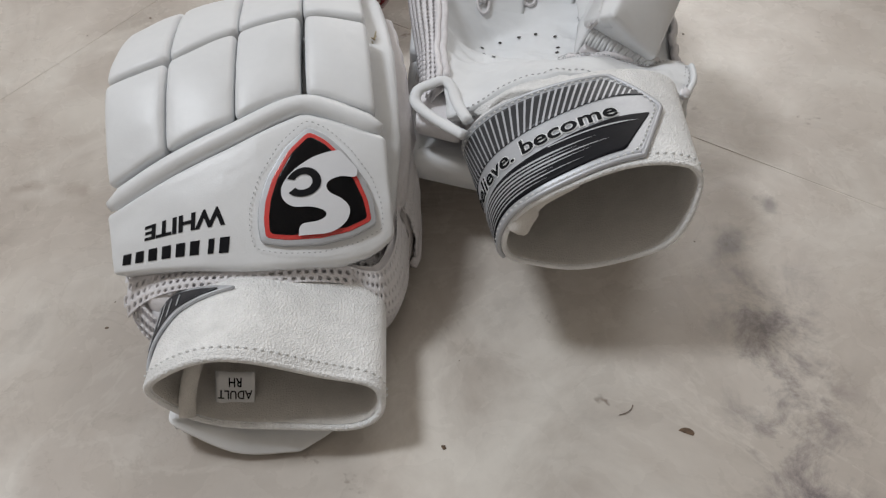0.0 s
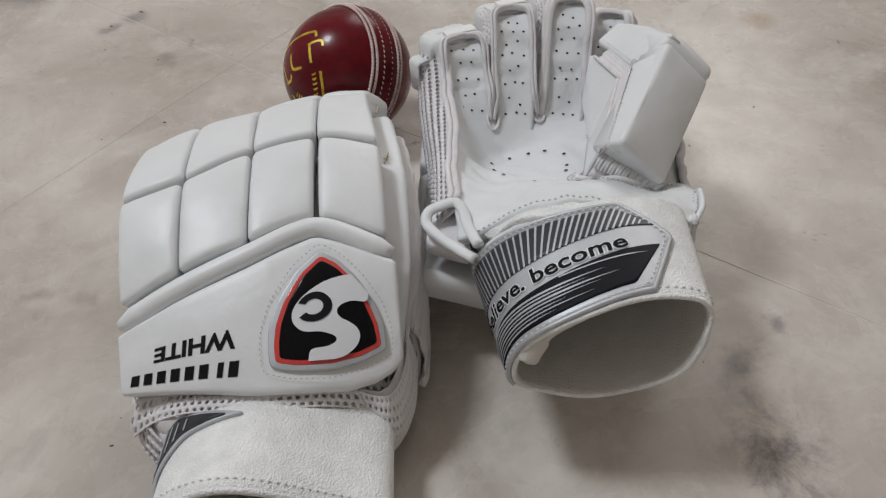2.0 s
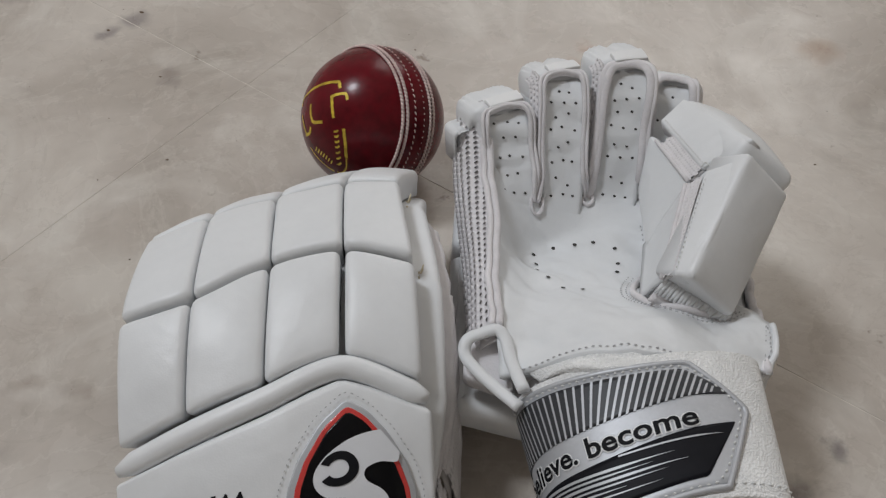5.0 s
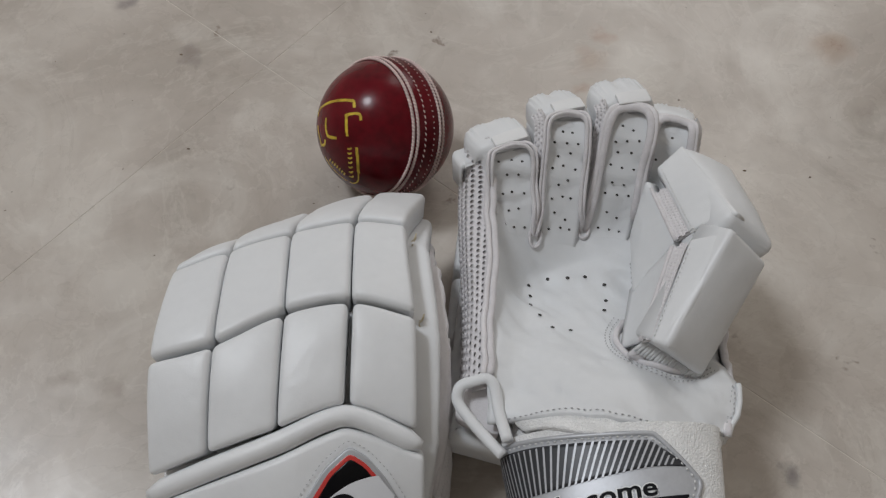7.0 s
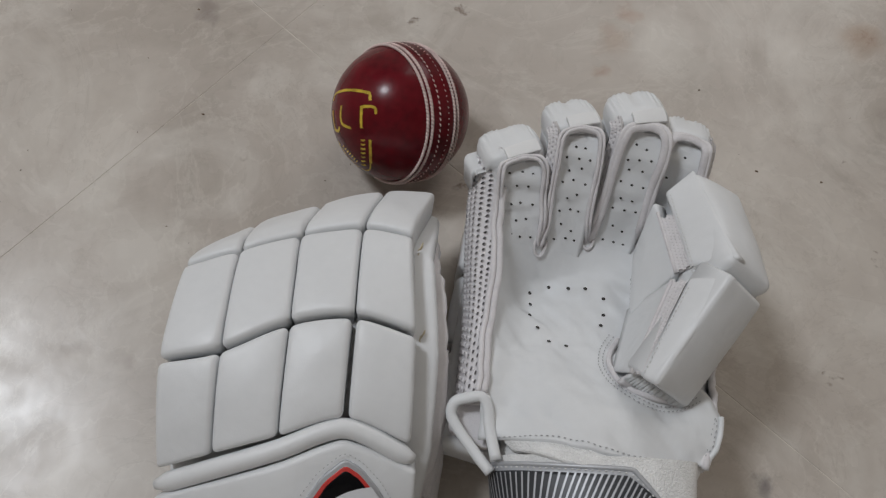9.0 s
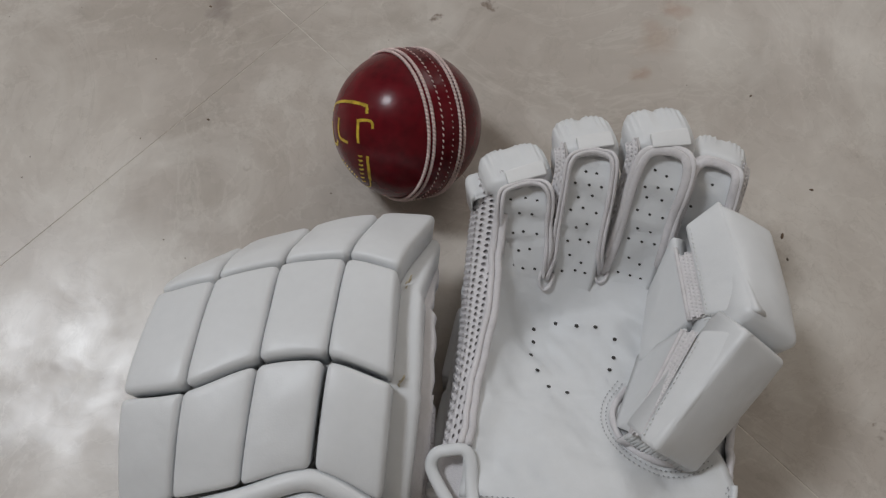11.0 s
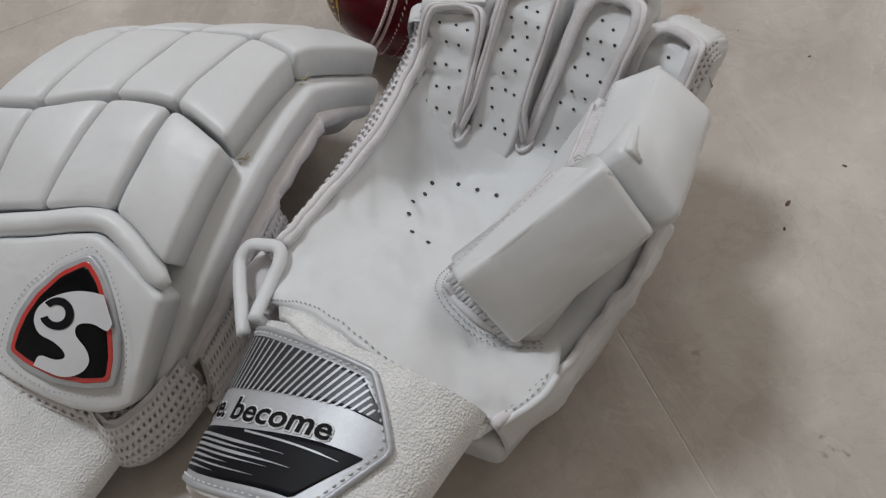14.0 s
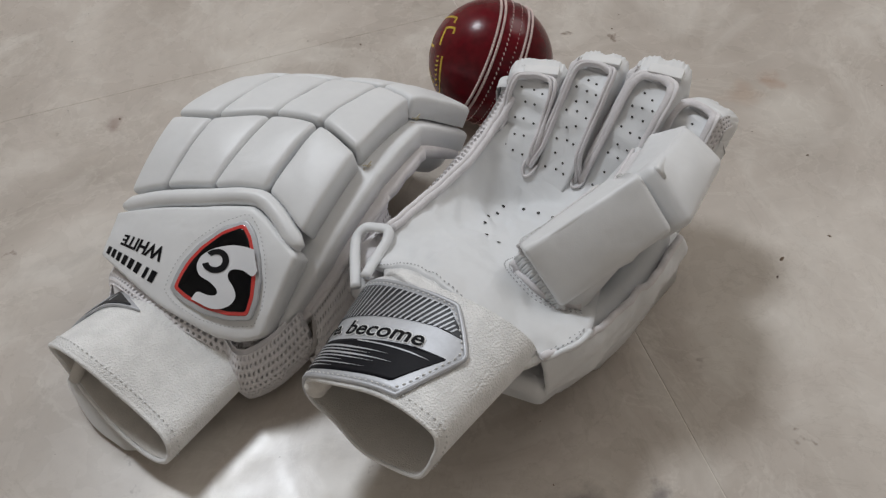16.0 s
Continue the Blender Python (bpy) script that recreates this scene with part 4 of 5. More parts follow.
def finger(pts, w, tip_w, holes, mesh_side, crotch, tab=True, out=0.0):
    """A finger seen from its inner side: leather panel, raised welts that meet in the crotch, net edge, gathered tip and the pads behind.
    Two thirds of its line lie below the welt's arch, the rest is the cap."""
    pts = [V(*p) for p in pts]
    RIM = 0.667

    def at(t):
        return catmull(pts, t * (len(pts) - 1))

    def frame_at(t):
        d = (at(t + 0.02) - at(t - 0.02)).normalized()
        side = d.cross(V(0, 0, 1)).normalized()
        return at(t), side, side.cross(d).normalized(), d

    def width(t):
        return w + (tip_w - w) * min(1, max(0, t))

    def panel(u, t):
        p, s, n, d = frame_at(t)
        sink = 0.0016 * max(0.0, min(1.0, (t - 0.50) / 0.16))
        u *= 1 - 0.62 * max(0.0, min(1.0, (0.04 - t) / 0.32)) ** 1.6
        q = p + s * (u * width(t) * 0.5) + n * (0.0012 * u * u - 0.0016 - sink + 0.0005 * math.sin(t * 30 + u) - 0.0016 * math.exp(-((t - 0.20 - 0.05 * u * u - 0.4 * (w - 0.02) * 20) / 0.018) ** 2) - 0.0009 * math.exp(-((t - 0.40 + 0.03 * u) / 0.014) ** 2) * max(0.0, min(1.0, 0.7 + u)) + 0.0006 * noise.noise(V(u * 1.5, t * 9, w * 400)))
        k = max(0.0, min(1.0, (0.16 - t) / 0.26))
        if k > 0:
            k = k * k * (3 - 2 * k)
            flat_, fn = near_palm(q, 0.0004 + 0.022 * min(0.0, t + 0.05))
            q = q.lerp(V(q.x, q.y, flat_.z), k)
        return q, n

    def crown(u, t):
        p, s, n, d = frame_at(t)
        return p + s * (u * width(t) * 0.5) + n * (0.0006 - 0.0008 * u * u), n
    ln = sum((at((i + 1) / 10) - at(i / 10)).length for i in range(10))
    bm = bmesh.new()
    rows = []
    stages = [(0.06 * i, 1.0) for i in range(14)] + [(0.84, 1.0), (0.87, 1.0), (0.90, 0.995), (0.925, 0.985), (0.95, 0.97), (0.97, 0.94), (0.985, 0.90), (1.0, 0.84), (1.012, 0.74), (1.02, 0.58)]
    for t, k in stages:
        p, s, n, d = frame_at(t)
        wide = 0.60 + 0.06 * max(0.0, min(1.0, (t - RIM) / 0.08))
        hw, deep = width(t) * wide * k, 0.019
        fold = 0.0024 * max(0.0, min(1.0, (t - 0.82) / 0.10))
        row = []
        for j in range(96):
            a = math.tau * j / 96
            x = math.copysign(abs(math.cos(a)) ** 0.6, math.cos(a)) * hw
            z = math.copysign(abs(math.sin(a)) ** 0.6, math.sin(a)) * deep * 0.5 * k - deep * 0.5 - (0.0030 if t < RIM else 0.0)
            q = p + s * x + n * z
            ph = x / w * 58 + 1.6 * noise.noise(V(x * 300, w * 900, 1.0))
            crease = 1 - abs(math.sin(ph * 0.5)) ** 0.7
            row.append(bm.verts.new(q + (n * max(0.0, math.sin(a)) * 0.8 + d * 0.6) * (-fold * crease * (0.7 + 0.5 * noise.noise(V(x * 400, 0.3, w * 700))))))
        rows.append(row)
    for a, b in zip(rows, rows[1:]):
        for j in range(96):
            bm.faces.new((a[j], a[(j + 1) % 96], b[(j + 1) % 96], b[j]))
    bm.faces.new(rows[0])
    bm.faces.new(rows[-1])
    fg = part("finger", bm, WHITE, palm_glove, "finger with a perforated leather front and padded back")
    part("finger_panel", strip(panel, -0.95, 0.95, -0.28, 0.655, 10, 30, 0.0, 0.003), PALM, fg, "perforated white leather finger panel")
    # vent holes as dark discs, the shade inside them put into the colour
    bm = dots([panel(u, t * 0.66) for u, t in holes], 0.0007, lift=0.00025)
    tagged(part("perforation", bm, HOLE, fg, "punched vent holes, discs with their shade painted dark"), kind="stuff")
    # raised welts: an inner cord and an outer cord round the panel, down to the crotch on either side
    for off, r, mt, rise in ((0.90, 0.00100, WELT, 0.0016), (1.06, 0.0009, NET, 0.0010)):
        up = [(-off, 0.12 + 0.12 * i) for i in range(4)] + [(-off * 0.97, 0.58), (-off * 0.80, 0.64), (-off * 0.4, RIM), (0, RIM + 0.008), (off * 0.4, RIM), (off * 0.80, 0.64), (off * 0.97, 0.58)] + [(off, 0.48 - 0.12 * i) for i in range(4)]
        line = []
        for u, t in up:
            q, n = panel(u, t + (0.022 if off > 1 and t > 0.55 else 0.0))
            if t > 0.55:
                q = q + n * 0.0016
            line.append(q + n * rise)
        for k, c in enumerate(crotch):
            if c:
                e = V(*c) + V((0.0009 if k == 0 else -0.0009) * (1 if off < 1 else 0.2), 0.0032 if off < 1 else 0.005, 0.0004)
                m_ = line[0 if k == 0 else -1].lerp(e, 0.55) + V(0, 0, 0.0008)
                line = [e, m_] + line if k == 0 else line + [m_, e]
        sm = smooth_line(line, 4)
        for i, q in enumerate(sm):
            q += V(0.0002 * math.sin(i * 0.5 + w * 900), 0.0001 * math.cos(i * 0.4), 0.0002 * math.sin(i * 0.7))
        part("welt", tube(sm, r, 8, flat=1.9), mt, fg, "pale bound seam")
    # net edge
    for sd in mesh_side:
        def edge(t, u, sd=sd):
            p, s, n, d = frame_at(t)
            return p + s * (sd * width(t) * (0.55 + 0.19 * u)) + n * (-0.0003 - 0.0042 * u), (s * sd + n * 0.6).normalized()
        part("edge_net", netting(edge, 0.05, 0.80, 0.0, 1.0, 16, 3, 0.52), NET, fg, "white perforated net edge")
        part("edge_lining", strip(lambda t, u, e_=edge: (e_(t, u)[0] - e_(t, u)[1] * 0.0012, e_(t, u)[1]), 0.05, 0.80, 0, 1, 10, 2, 0, 0.0004), LINING, fg)
    if tab:
        def over(u, t):
            q, n = crown(u, t + 0.012 * u)
            return q, n
        part("tip_tab", pad_quad(over, -0.55, 0.98, 0.70, 0.80, 0.0022, 0.0004, 0.0, 0.0010, (w * 0.5, ln), 8, 6), TAG, fg, "small white sewn tab")
    def behind(u, t):
        p, s, n, d = frame_at(t)
        return p + s * (u * width(t) * 0.66 + out) - n * 0.0115, n
    for t0, t1 in (((-0.25, 0.22), (0.25, 0.62), (0.65, 0.97)) if out == 0.0 else ((-0.25, 0.30), (0.31, 0.99))):
        part("finger_pad", pad_quad(behind, -1, 1, t0, t1, 0.0165, 0.003, 0.0, 0.0, (w * 0.6, ln), 4, 6), WHITE, fg)
    return fg


def hole_grid(n, rows_):
    out = []
    for j in range(rows_):
        t = 0.02 + 0.8 * j / (rows_ - 1)
        for i in range(n - (j % 2)):
            out.append((-0.5 + (i + 0.5 * (j % 2)) * (1.0 / (n - 1)) + random.uniform(-0.07, 0.07), t + random.uniform(-0.028, 0.028)))
    return out


C12, C23, C34 = (0.1121, 0.5235, 0.0535), (0.1355, 0.5325, 0.0485), (0.1605, 0.5380, 0.0480)
finger([(0.1020, 0.526, 0.0600), (0.0985, 0.541, 0.0715), (0.0945, 0.554, 0.0835), (0.0840, 0.573, 0.0800)], 0.0205, 0.0230, hole_grid(3, 5), (), (None, C12), out=-0.0060)
finger([(0.1238, 0.530, 0.0545), (0.1215, 0.552, 0.0775), (0.1195, 0.571, 0.0910), (0.1110, 0.592, 0.0845)], 0.0200, 0.0200, hole_grid(3, 8), (-1,), (C12, C23))
finger([(0.1480, 0.536, 0.0525), (0.1485, 0.557, 0.0765), (0.1490, 0.577, 0.0940), (0.1410, 0.5995, 0.0905)], 0.0220, 0.0210, hole_grid(3, 8), (-1,), (C23, C34))
finger([(0.1700, 0.540, 0.0520), (0.1710, 0.562, 0.0730), (0.1720, 0.581, 0.0850), (0.1745, 0.601, 0.0755)], 0.0205, 0.0190, hole_grid(2, 4), (1,), (C34, None), tab=False)


for c in (C12, C23, C34):
    loop = [near_palm(V(c[0] + x, c[1] + y, 0), 0.0007)[0] for x, y in ((-0.0026, 0.0060), (-0.0027, 0.0030), (-0.0020, 0.0004), (0, -0.0010), (0.0020, 0.0004), (0.0027, 0.0030), (0.0026, 0.0060))]
    part("crotch_welt", tube(smooth_line(loop, 4), 0.0008, 8, flat=1.3), WELT, palm_glove, "pale bound seam in the fork of two fingers")
# bound seam that runs down the outer edge of the palm, and its net
outer_line = [V(0.0878, 0.543, 0.0745), V(0.0893, 0.530, 0.0685), V(0.0922, 0.512, 0.0655), V(0.0932, 0.482, 0.0635), V(0.0940, 0.460, 0.0660), V(0.0950, 0.446, 0.0680)]
ol = smooth_line(outer_line, 8)
for i, p in enumerate(ol):
    p.x += 0.0004 * math.sin(i * 0.4) + 0.0002 * math.sin(i * 1.1)
part("outer_welt", tube([p + V(0.001, 0, 0.0004) for p in ol], 0.0017, 8, flat=1.2), WELT, palm_glove, "pale bound seam")
part("outer_welt", tube([p + V(-0.0018, 0, 0.0006) for p in ol], 0.0014, 8, flat=1.2), NET, palm_glove, "pale bound seam")
NET_SIDE = sheet([[V(0.0850, 0.559, 0.0835), V(0.0895, 0.540, 0.0700), V(0.0902, 0.512, 0.0655), V(0.0912, 0.482, 0.0632), V(0.0930, 0.441, 0.0670)],
                  [V(0.0770, 0.561, 0.0780), V(0.0790, 0.540, 0.0640), V(0.0820, 0.512, 0.0590), V(0.0855, 0.482, 0.0580), V(0.0875, 0.441, 0.0600)],
                  [V(0.0730, 0.562, 0.0650), V(0.0745, 0.540, 0.0500), V(0.0785, 0.512, 0.0450), V(0.0825, 0.482, 0.0440), V(0.0855, 0.441, 0.0450)]])
part("outer_net", netting(NET_SIDE, 0, 4, 0.0, 2, 42, 6, 0.44, slant=0.5), NET, palm_glove, "white perforated net gusset")
part("outer_lining", strip(lambda u, v: (NET_SIDE(u, v)[0] + V(0.0020, 0, -0.0012), NET_SIDE(u, v)[1]), 0, 4, 0, 2, 24, 4), NET, palm_glove)

# back of the glove underneath, on which it rests
def level(z, up=1):
    return lambda u, v: (V(u, v, z), V(0, 0, up))


part("back_layer", cushion(fillet([(0.080, 0.435), (0.190, 0.440), (0.199, 0.480), (0.197, 0.520), (0.180, 0.552), (0.080, 0.552)], 0.012, 4, 0.01), level(0.036), 0.012, 0.003), WHITE, palm_glove)
for i, (x0, x1) in enumerate(((0.076, 0.103), (0.105, 0.131), (0.133, 0.159), (0.161, 0.190))):
    for y0, y1, z in ((0.478, 0.514, 0.030), (0.516, 0.552, 0.034)):
        part("back_pad", pad_quad(level(z), x0, x1, y0, y1, z - 0.0003, 0.004, 0, 0, (1, 1), 4, 4), WHITE, palm_glove)
plate_u = sheet([[V(0.0815, 0.4270, 0.0450), V(0.135, 0.424, 0.0370), V(0.1900, 0.4325, 0.0505)],
                 [V(0.0790, 0.4750, 0.0340), V(0.135, 0.475, 0.030), V(0.1940, 0.4720, 0.0380)]])
part("back_plate", cushion(fillet([(0, 0), (1, -0.02), (2, 0), (2, 1), (0, 1)], 0.08, 4, 0.12), plate_u, 0.0125, 0.004, 0, 0.0, 4, (0.055, 0.05)), WHITE, palm_glove)
part("back_foot", cushion(fillet([(0.088, 0.456), (0.184, 0.456), (0.184, 0.476), (0.088, 0.476)], 0.006, 4, 0.01), level(0.024), 0.0238, 0.004), WHITE, palm_glove)
part("wrist_padding", cushion(fillet([(0.095, 0.428), (0.183, 0.434), (0.190, 0.462), (0.095, 0.462)], 0.006, 4, 0.008), lambda u, v: near_palm(V(u, v, 0), 0.0), 0.024, 0.004, 0, -0.0035, 4), NET, palm_glove)
# outer wall beside the thumb, with its gathered hem
wall_side = sheet([[V(0.192, 0.430, 0.0735), V(0.1965, 0.455, 0.0655), V(0.1965, 0.475, 0.0590), V(0.1990, 0.500, 0.0600), V(0.1975, 0.524, 0.0650)],
                   [V(0.193, 0.432, 0.0560), V(0.1985, 0.455, 0.0540), V(0.1985, 0.478, 0.0490), V(0.2005, 0.503, 0.0500), V(0.1995, 0.528, 0.0540)],
                   [V(0.191, 0.434, 0.0400), V(0.196, 0.456, 0.0360), V(0.1965, 0.480, 0.0340), V(0.1965, 0.506, 0.0340), V(0.193, 0.530, 0.0360)]])
wall_flat = wall_side


def wall_side(u, v):
    """The outer wall with its crumples."""
    p, n = wall_flat(u, v)
    return p + n * (noise.noise(p * 95) * 0.0016 + noise.noise(p * 260) * 0.0005), n


part("thumb_side_wall", strip(wall_side, 0, 4, 0, 2, 60, 24, 0, 0.002), WHITE, palm_glove)
part("thumb_side_seam", tube([wall_side(0.9 + 3.0 * i / 50, 0.62 + 0.03 * math.sin(i * 1.1))[0] + V(0.0006, -0.0002, 0.0004) for i in range(51)], 0.0009, 6), WELT, palm_glove)
ws = [wall_side(1.0 + 2.9 * i / 40, 0.34) for i in range(41)]
part("thumb_side_stitching", stitches([p - n * 0.0 + V(0.0004, 0, 0.0005) for p, n in ws], [V(0.4, 0, 0.9).normalized() for p, n in ws], 0.0015, 0.0011, 0.0003), GREY_THREAD, palm_glove)
hm = [wall_side(4 * i / 40, 0.02)[0] + V(0.0008, 0, 0.0006 * math.sin(i * 1.7)) for i in range(41)]
part("thumb_side_welt", tube(hm, 0.0017, 8), WELT, palm_glove)
part("side_tab", cushion(fillet([(0.02, -0.05), (0.95, -0.05), (0.95, 1.2), (0.5, 1.35), (0.02, 1.1)], 0.1, 3, 0.15), wall_side, 0.002, 0.0006, 0, 0.0012, 4, (0.024, 0.016)), NET, palm_glove)

part("thumb_root", tube(smooth_line([V(0.184, 0.449, 0.056), V(0.188, 0.462, 0.052), V(0.190, 0.482, 0.048), V(0.190, 0.505, 0.052), V(0.186, 0.525, 0.062)], 5), [0.006, 0.008] + [0.0095] * 16 + [0.009, 0.008, 0.007], 12), PALM, palm_glove)
# padded thumb
def quad(a, b, c, d, dome=0.0):
    """Surface over four corners; u runs a to b, v runs a to d."""
    def f(u, v):
        p = a * (1 - u) * (1 - v) + b * u * (1 - v) + c * u * v + d * (1 - u) * v
        n = ((b - a) * (1 - v) + (c - d) * v).cross((d - a) * (1 - u) + (c - b) * u)
        n.normalize()
        return p, n
    return f


thumb = part("thumb", tube(smooth_line([V(0.176, 0.462, 0.060), V(0.182, 0.485, 0.078), V(0.184, 0.510, 0.086), V(0.184, 0.540, 0.078), V(0.182, 0.560, 0.068)], 5),
             [0.010] * 6 + [0.0125] * 12 + [0.011, 0.009, 0.006], 14), PALM, palm_glove, "thumb with two padded blocks")
UNIT = [(0, 0), (1, 0), (1, 1), (0, 1)]
T4, T3, T2, T1 = V(0.1630, 0.4565, 0.0935), V(0.1839, 0.4553, 0.0726), V(0.2055, 0.4987, 0.0962), V(0.1854, 0.5022, 0.1138)
part("thumb_pad", pad_quad(quad(T4, T3, T2, T1), -0.01, 1.01, -0.01, 1.01, 0.0175, 0.0024, 0.0016, 0.0002, (0.028, 0.057), 8, 14, 0.0), WHITE, thumb, "lower padded thumb block")
U2, UX, U3, U5 = V(0.1725, 0.5630, 0.0895), V(0.1975, 0.5570, 0.0860), V(0.2105, 0.5068, 0.0970), V(0.1868, 0.5115, 0.1130)
part("thumb_pad", pad_quad(quad(U5, U3, UX, U2), -0.01, 1.01, -0.01, 1.01, 0.0175, 0.0040, 0.0032, 0.0, (0.03, 0.054), 8, 14, 0.0), WHITE, thumb, "upper padded thumb block")
# sloping inner faces of the two blocks, with a creased end
LOW_SIDE = quad(V(0.1577, 0.4600, 0.0900), T4 + V(0.0008, 0, -0.0006), T1 + V(0.0006, 0, -0.0008), V(0.1714, 0.5027, 0.1020))
UP_SIDE = quad(V(0.1727, 0.5110, 0.0955), U5 + V(0.0006, 0, -0.0008), U2 + V(0.0006, 0, -0.0006), V(0.1624, 0.5505, 0.0860))
for side_ in (LOW_SIDE, UP_SIDE):
    part("thumb_pad_side", pad_quad(side_, 0.0, 1.06, -0.005, 1.005, 0.0065, 0.0016, 0.0008, 0.0, (0.017, 0.048), 6, 14), WHITE, thumb, "sloping inner face of the padded block")
    sq = [side_(0.12, 0.05 + 0.88 * i / 26) for i in range(27)]
    part("thumb_stitching", stitches([p + n * 0.0008 for p, n in sq], [n for p, n in sq], 0.0012, 0.0010, 0.00025), THREAD, thumb)
# leather on the inner side of the thumb, and its net strip
inner = quad(V(0.1555, 0.4950, 0.0640), V(0.1695, 0.5095, 0.0890), V(0.1590, 0.5490, 0.0800), V(0.1545, 0.5260, 0.0660))
part("thumb_inner", cushion(fillet(UNIT, 0.12, 4, 0.15), inner, 0.006, 0.0015, 0.001, 0, 4, (0.025, 0.045)), PALM, thumb, "smooth leather inner side")
nstrip = quad(V(0.1690, 0.5095, 0.0895), V(0.1735, 0.5110, 0.0950), V(0.1632, 0.5505, 0.0856), V(0.1585, 0.5490, 0.0805))
part("thumb_net", netting(lambda u, v: nstrip(v, u), 0.0, 0.72, 0, 1, 18, 4, 0.35), NET, thumb, "net strip beside the pad")
lower_inner = quad(V(0.1550, 0.4625, 0.0830), V(0.1585, 0.4610, 0.0895), V(0.1720, 0.5030, 0.1010), V(0.1665, 0.5040, 0.0930))
part("thumb_net", netting(lambda u, v: lower_inner(v, u), 0, 1, 0, 0.9, 26, 4, 0.32), NET, thumb, "net strip beside the pad")
for q in ((0.0, 1.0), (1.0, 1.0)):
    line = [lower_inner(q[0], i / 10)[0] + V(0, 0, 0.0004) for i in range(11)] if q[0] == 0 else [nstrip(0, i / 10)[0] + V(0, 0, 0.0002) for i in range(9)]
    part("thumb_welt", tube(line, 0.0009, 8), WELT, thumb)
web = quad(V(0.1510, 0.4680, 0.0640), V(0.1552, 0.4630, 0.0832), V(0.1672, 0.5050, 0.0930), V(0.1560, 0.5000, 0.0600))
part("thumb_web", strip(web, 0, 1, 0, 1, 8, 12, 0.0, 0.0015), PALM, thumb, "leather web between thumb and palm")
part("net_backing", strip(lambda u, v: (nstrip(u, v)[0] - nstrip(u, v)[1] * 0.0009, nstrip(u, v)[1]), 0, 1, 0, 0.70, 3, 8, 0, 0.0008), LINING, thumb)
part("net_backing", strip(lambda u, v: (lower_inner(u, v)[0] - lower_inner(u, v)[1] * 0.0009, lower_inner(u, v)[1]), 0, 0.85, 0, 0.93, 3, 8, 0, 0.0008), LINING, thumb)
for k in range(5):
    o = V(0.1720 + 0.0008 * k, 0.5085 - 0.0008 * (k % 3), 0.0990 + 0.0004 * (k % 2))
    part("loose_thread", tube(smooth_line([o, o + V(0.0012, 0.0014 - 0.0007 * k, 0.0012), o + V(0.0028 - 0.0005 * k, 0.0010 - 0.001 * (k % 2), 0.0004)], 4), 0.0003, 5), THREAD, thumb, "loose thread end")
# curved seam and gathers round the thumb's root
arc = [V(0.1510, 0.4890, 0.060), V(0.1462, 0.4790, 0.064), V(0.1458, 0.4680, 0.070), V(0.1505, 0.4585, 0.074), V(0.1590, 0.4525, 0.076), V(0.1700, 0.4505, 0.076), V(0.1810, 0.4535, 0.074), V(0.1900, 0.4600, 0.070)]


arc_s = smooth_line(arc, 6)
for k, (out, lift) in enumerate(((0.0, 0.0010), (0.0022, 0.0008))):
    ln_, nn_ = [], []
    for i, p in enumerate(arc_s):
        t = (arc_s[min(i + 1, len(arc_s) - 1)] - arc_s[max(i - 1, 0)]).normalized()
        s = V(t.y, -t.x, 0) * -out
        q, n = near_palm(p - s * -1.0, lift)
        ln_.append(q)
        nn_.append(n)
    for _ in range(3):
        ln_ = [ln_[0]] + [(ln_[i - 1] + ln_[i] * 2 + ln_[i + 1]) / 4 for i in range(1, len(ln_) - 1)] + [ln_[-1]]
    part("thumb_stitching", stitches(ln_, nn_, 0.0013, 0.0009, 0.0003), GREY_THREAD, palm)
ln_ = []
for i, p in enumerate(arc_s):
    t = (arc_s[min(i + 1, len(arc_s) - 1)] - arc_s[max(i - 1, 0)]).normalized()
    q, n = near_palm(p + V(-t.y, t.x, 0) * 0.0052, 0.0010)
    ln_.append(q)
for _ in range(3):
    ln_ = [ln_[0]] + [(ln_[i - 1] + ln_[i] * 2 + ln_[i + 1]) / 4 for i in range(1, len(ln_) - 1)] + [ln_[-1]]
part("thumb_root_welt", tube(ln_, 0.0014, 8), WELT, palm_glove)
gather_back = quad(V(0.1532, 0.4610, 0.0732), V(0.1800, 0.4535, 0.0680), V(0.1845, 0.4585, 0.0690), V(0.1585, 0.4650, 0.0805))
part("gather_backing", strip(gather_back, -0.02, 1.02, -0.15, 1.0, 12, 4, 0.0, 0.0012), NET, palm_glove)
for i in range(20):
    k = i / 19
    a = V(0.1580, 0.4640, 0.0815).lerp(V(0.1840, 0.4580, 0.0700), k)
    b = V(0.1535, 0.4610, 0.0745).lerp(V(0.1800, 0.4555, 0.0690), k) + V(0, -0.0022 * math.sin(math.pi * k), 0)
    part("thumb_gather", tube([a, a.lerp(b, 0.4) + V(0.0003 * (-1) ** i, 0, 0.0007), a.lerp(b, 0.82)], [0.0010, 0.0011, 0.0006], 6), PALM, palm_glove, "gathered fabric fold at the thumb root" if i == 0 else "")
sl = [near_palm(V(0.1590 + 0.0008 * math.sin(i * 0.2), 0.4960 + 0.024 * i / 20, 0), 0.0003) for i in range(21)]
part("palm_stitching", stitches([p for p, n in sl], [n for p, n in sl], 0.0013, 0.0011, 0.0003), GREY_THREAD, palm)
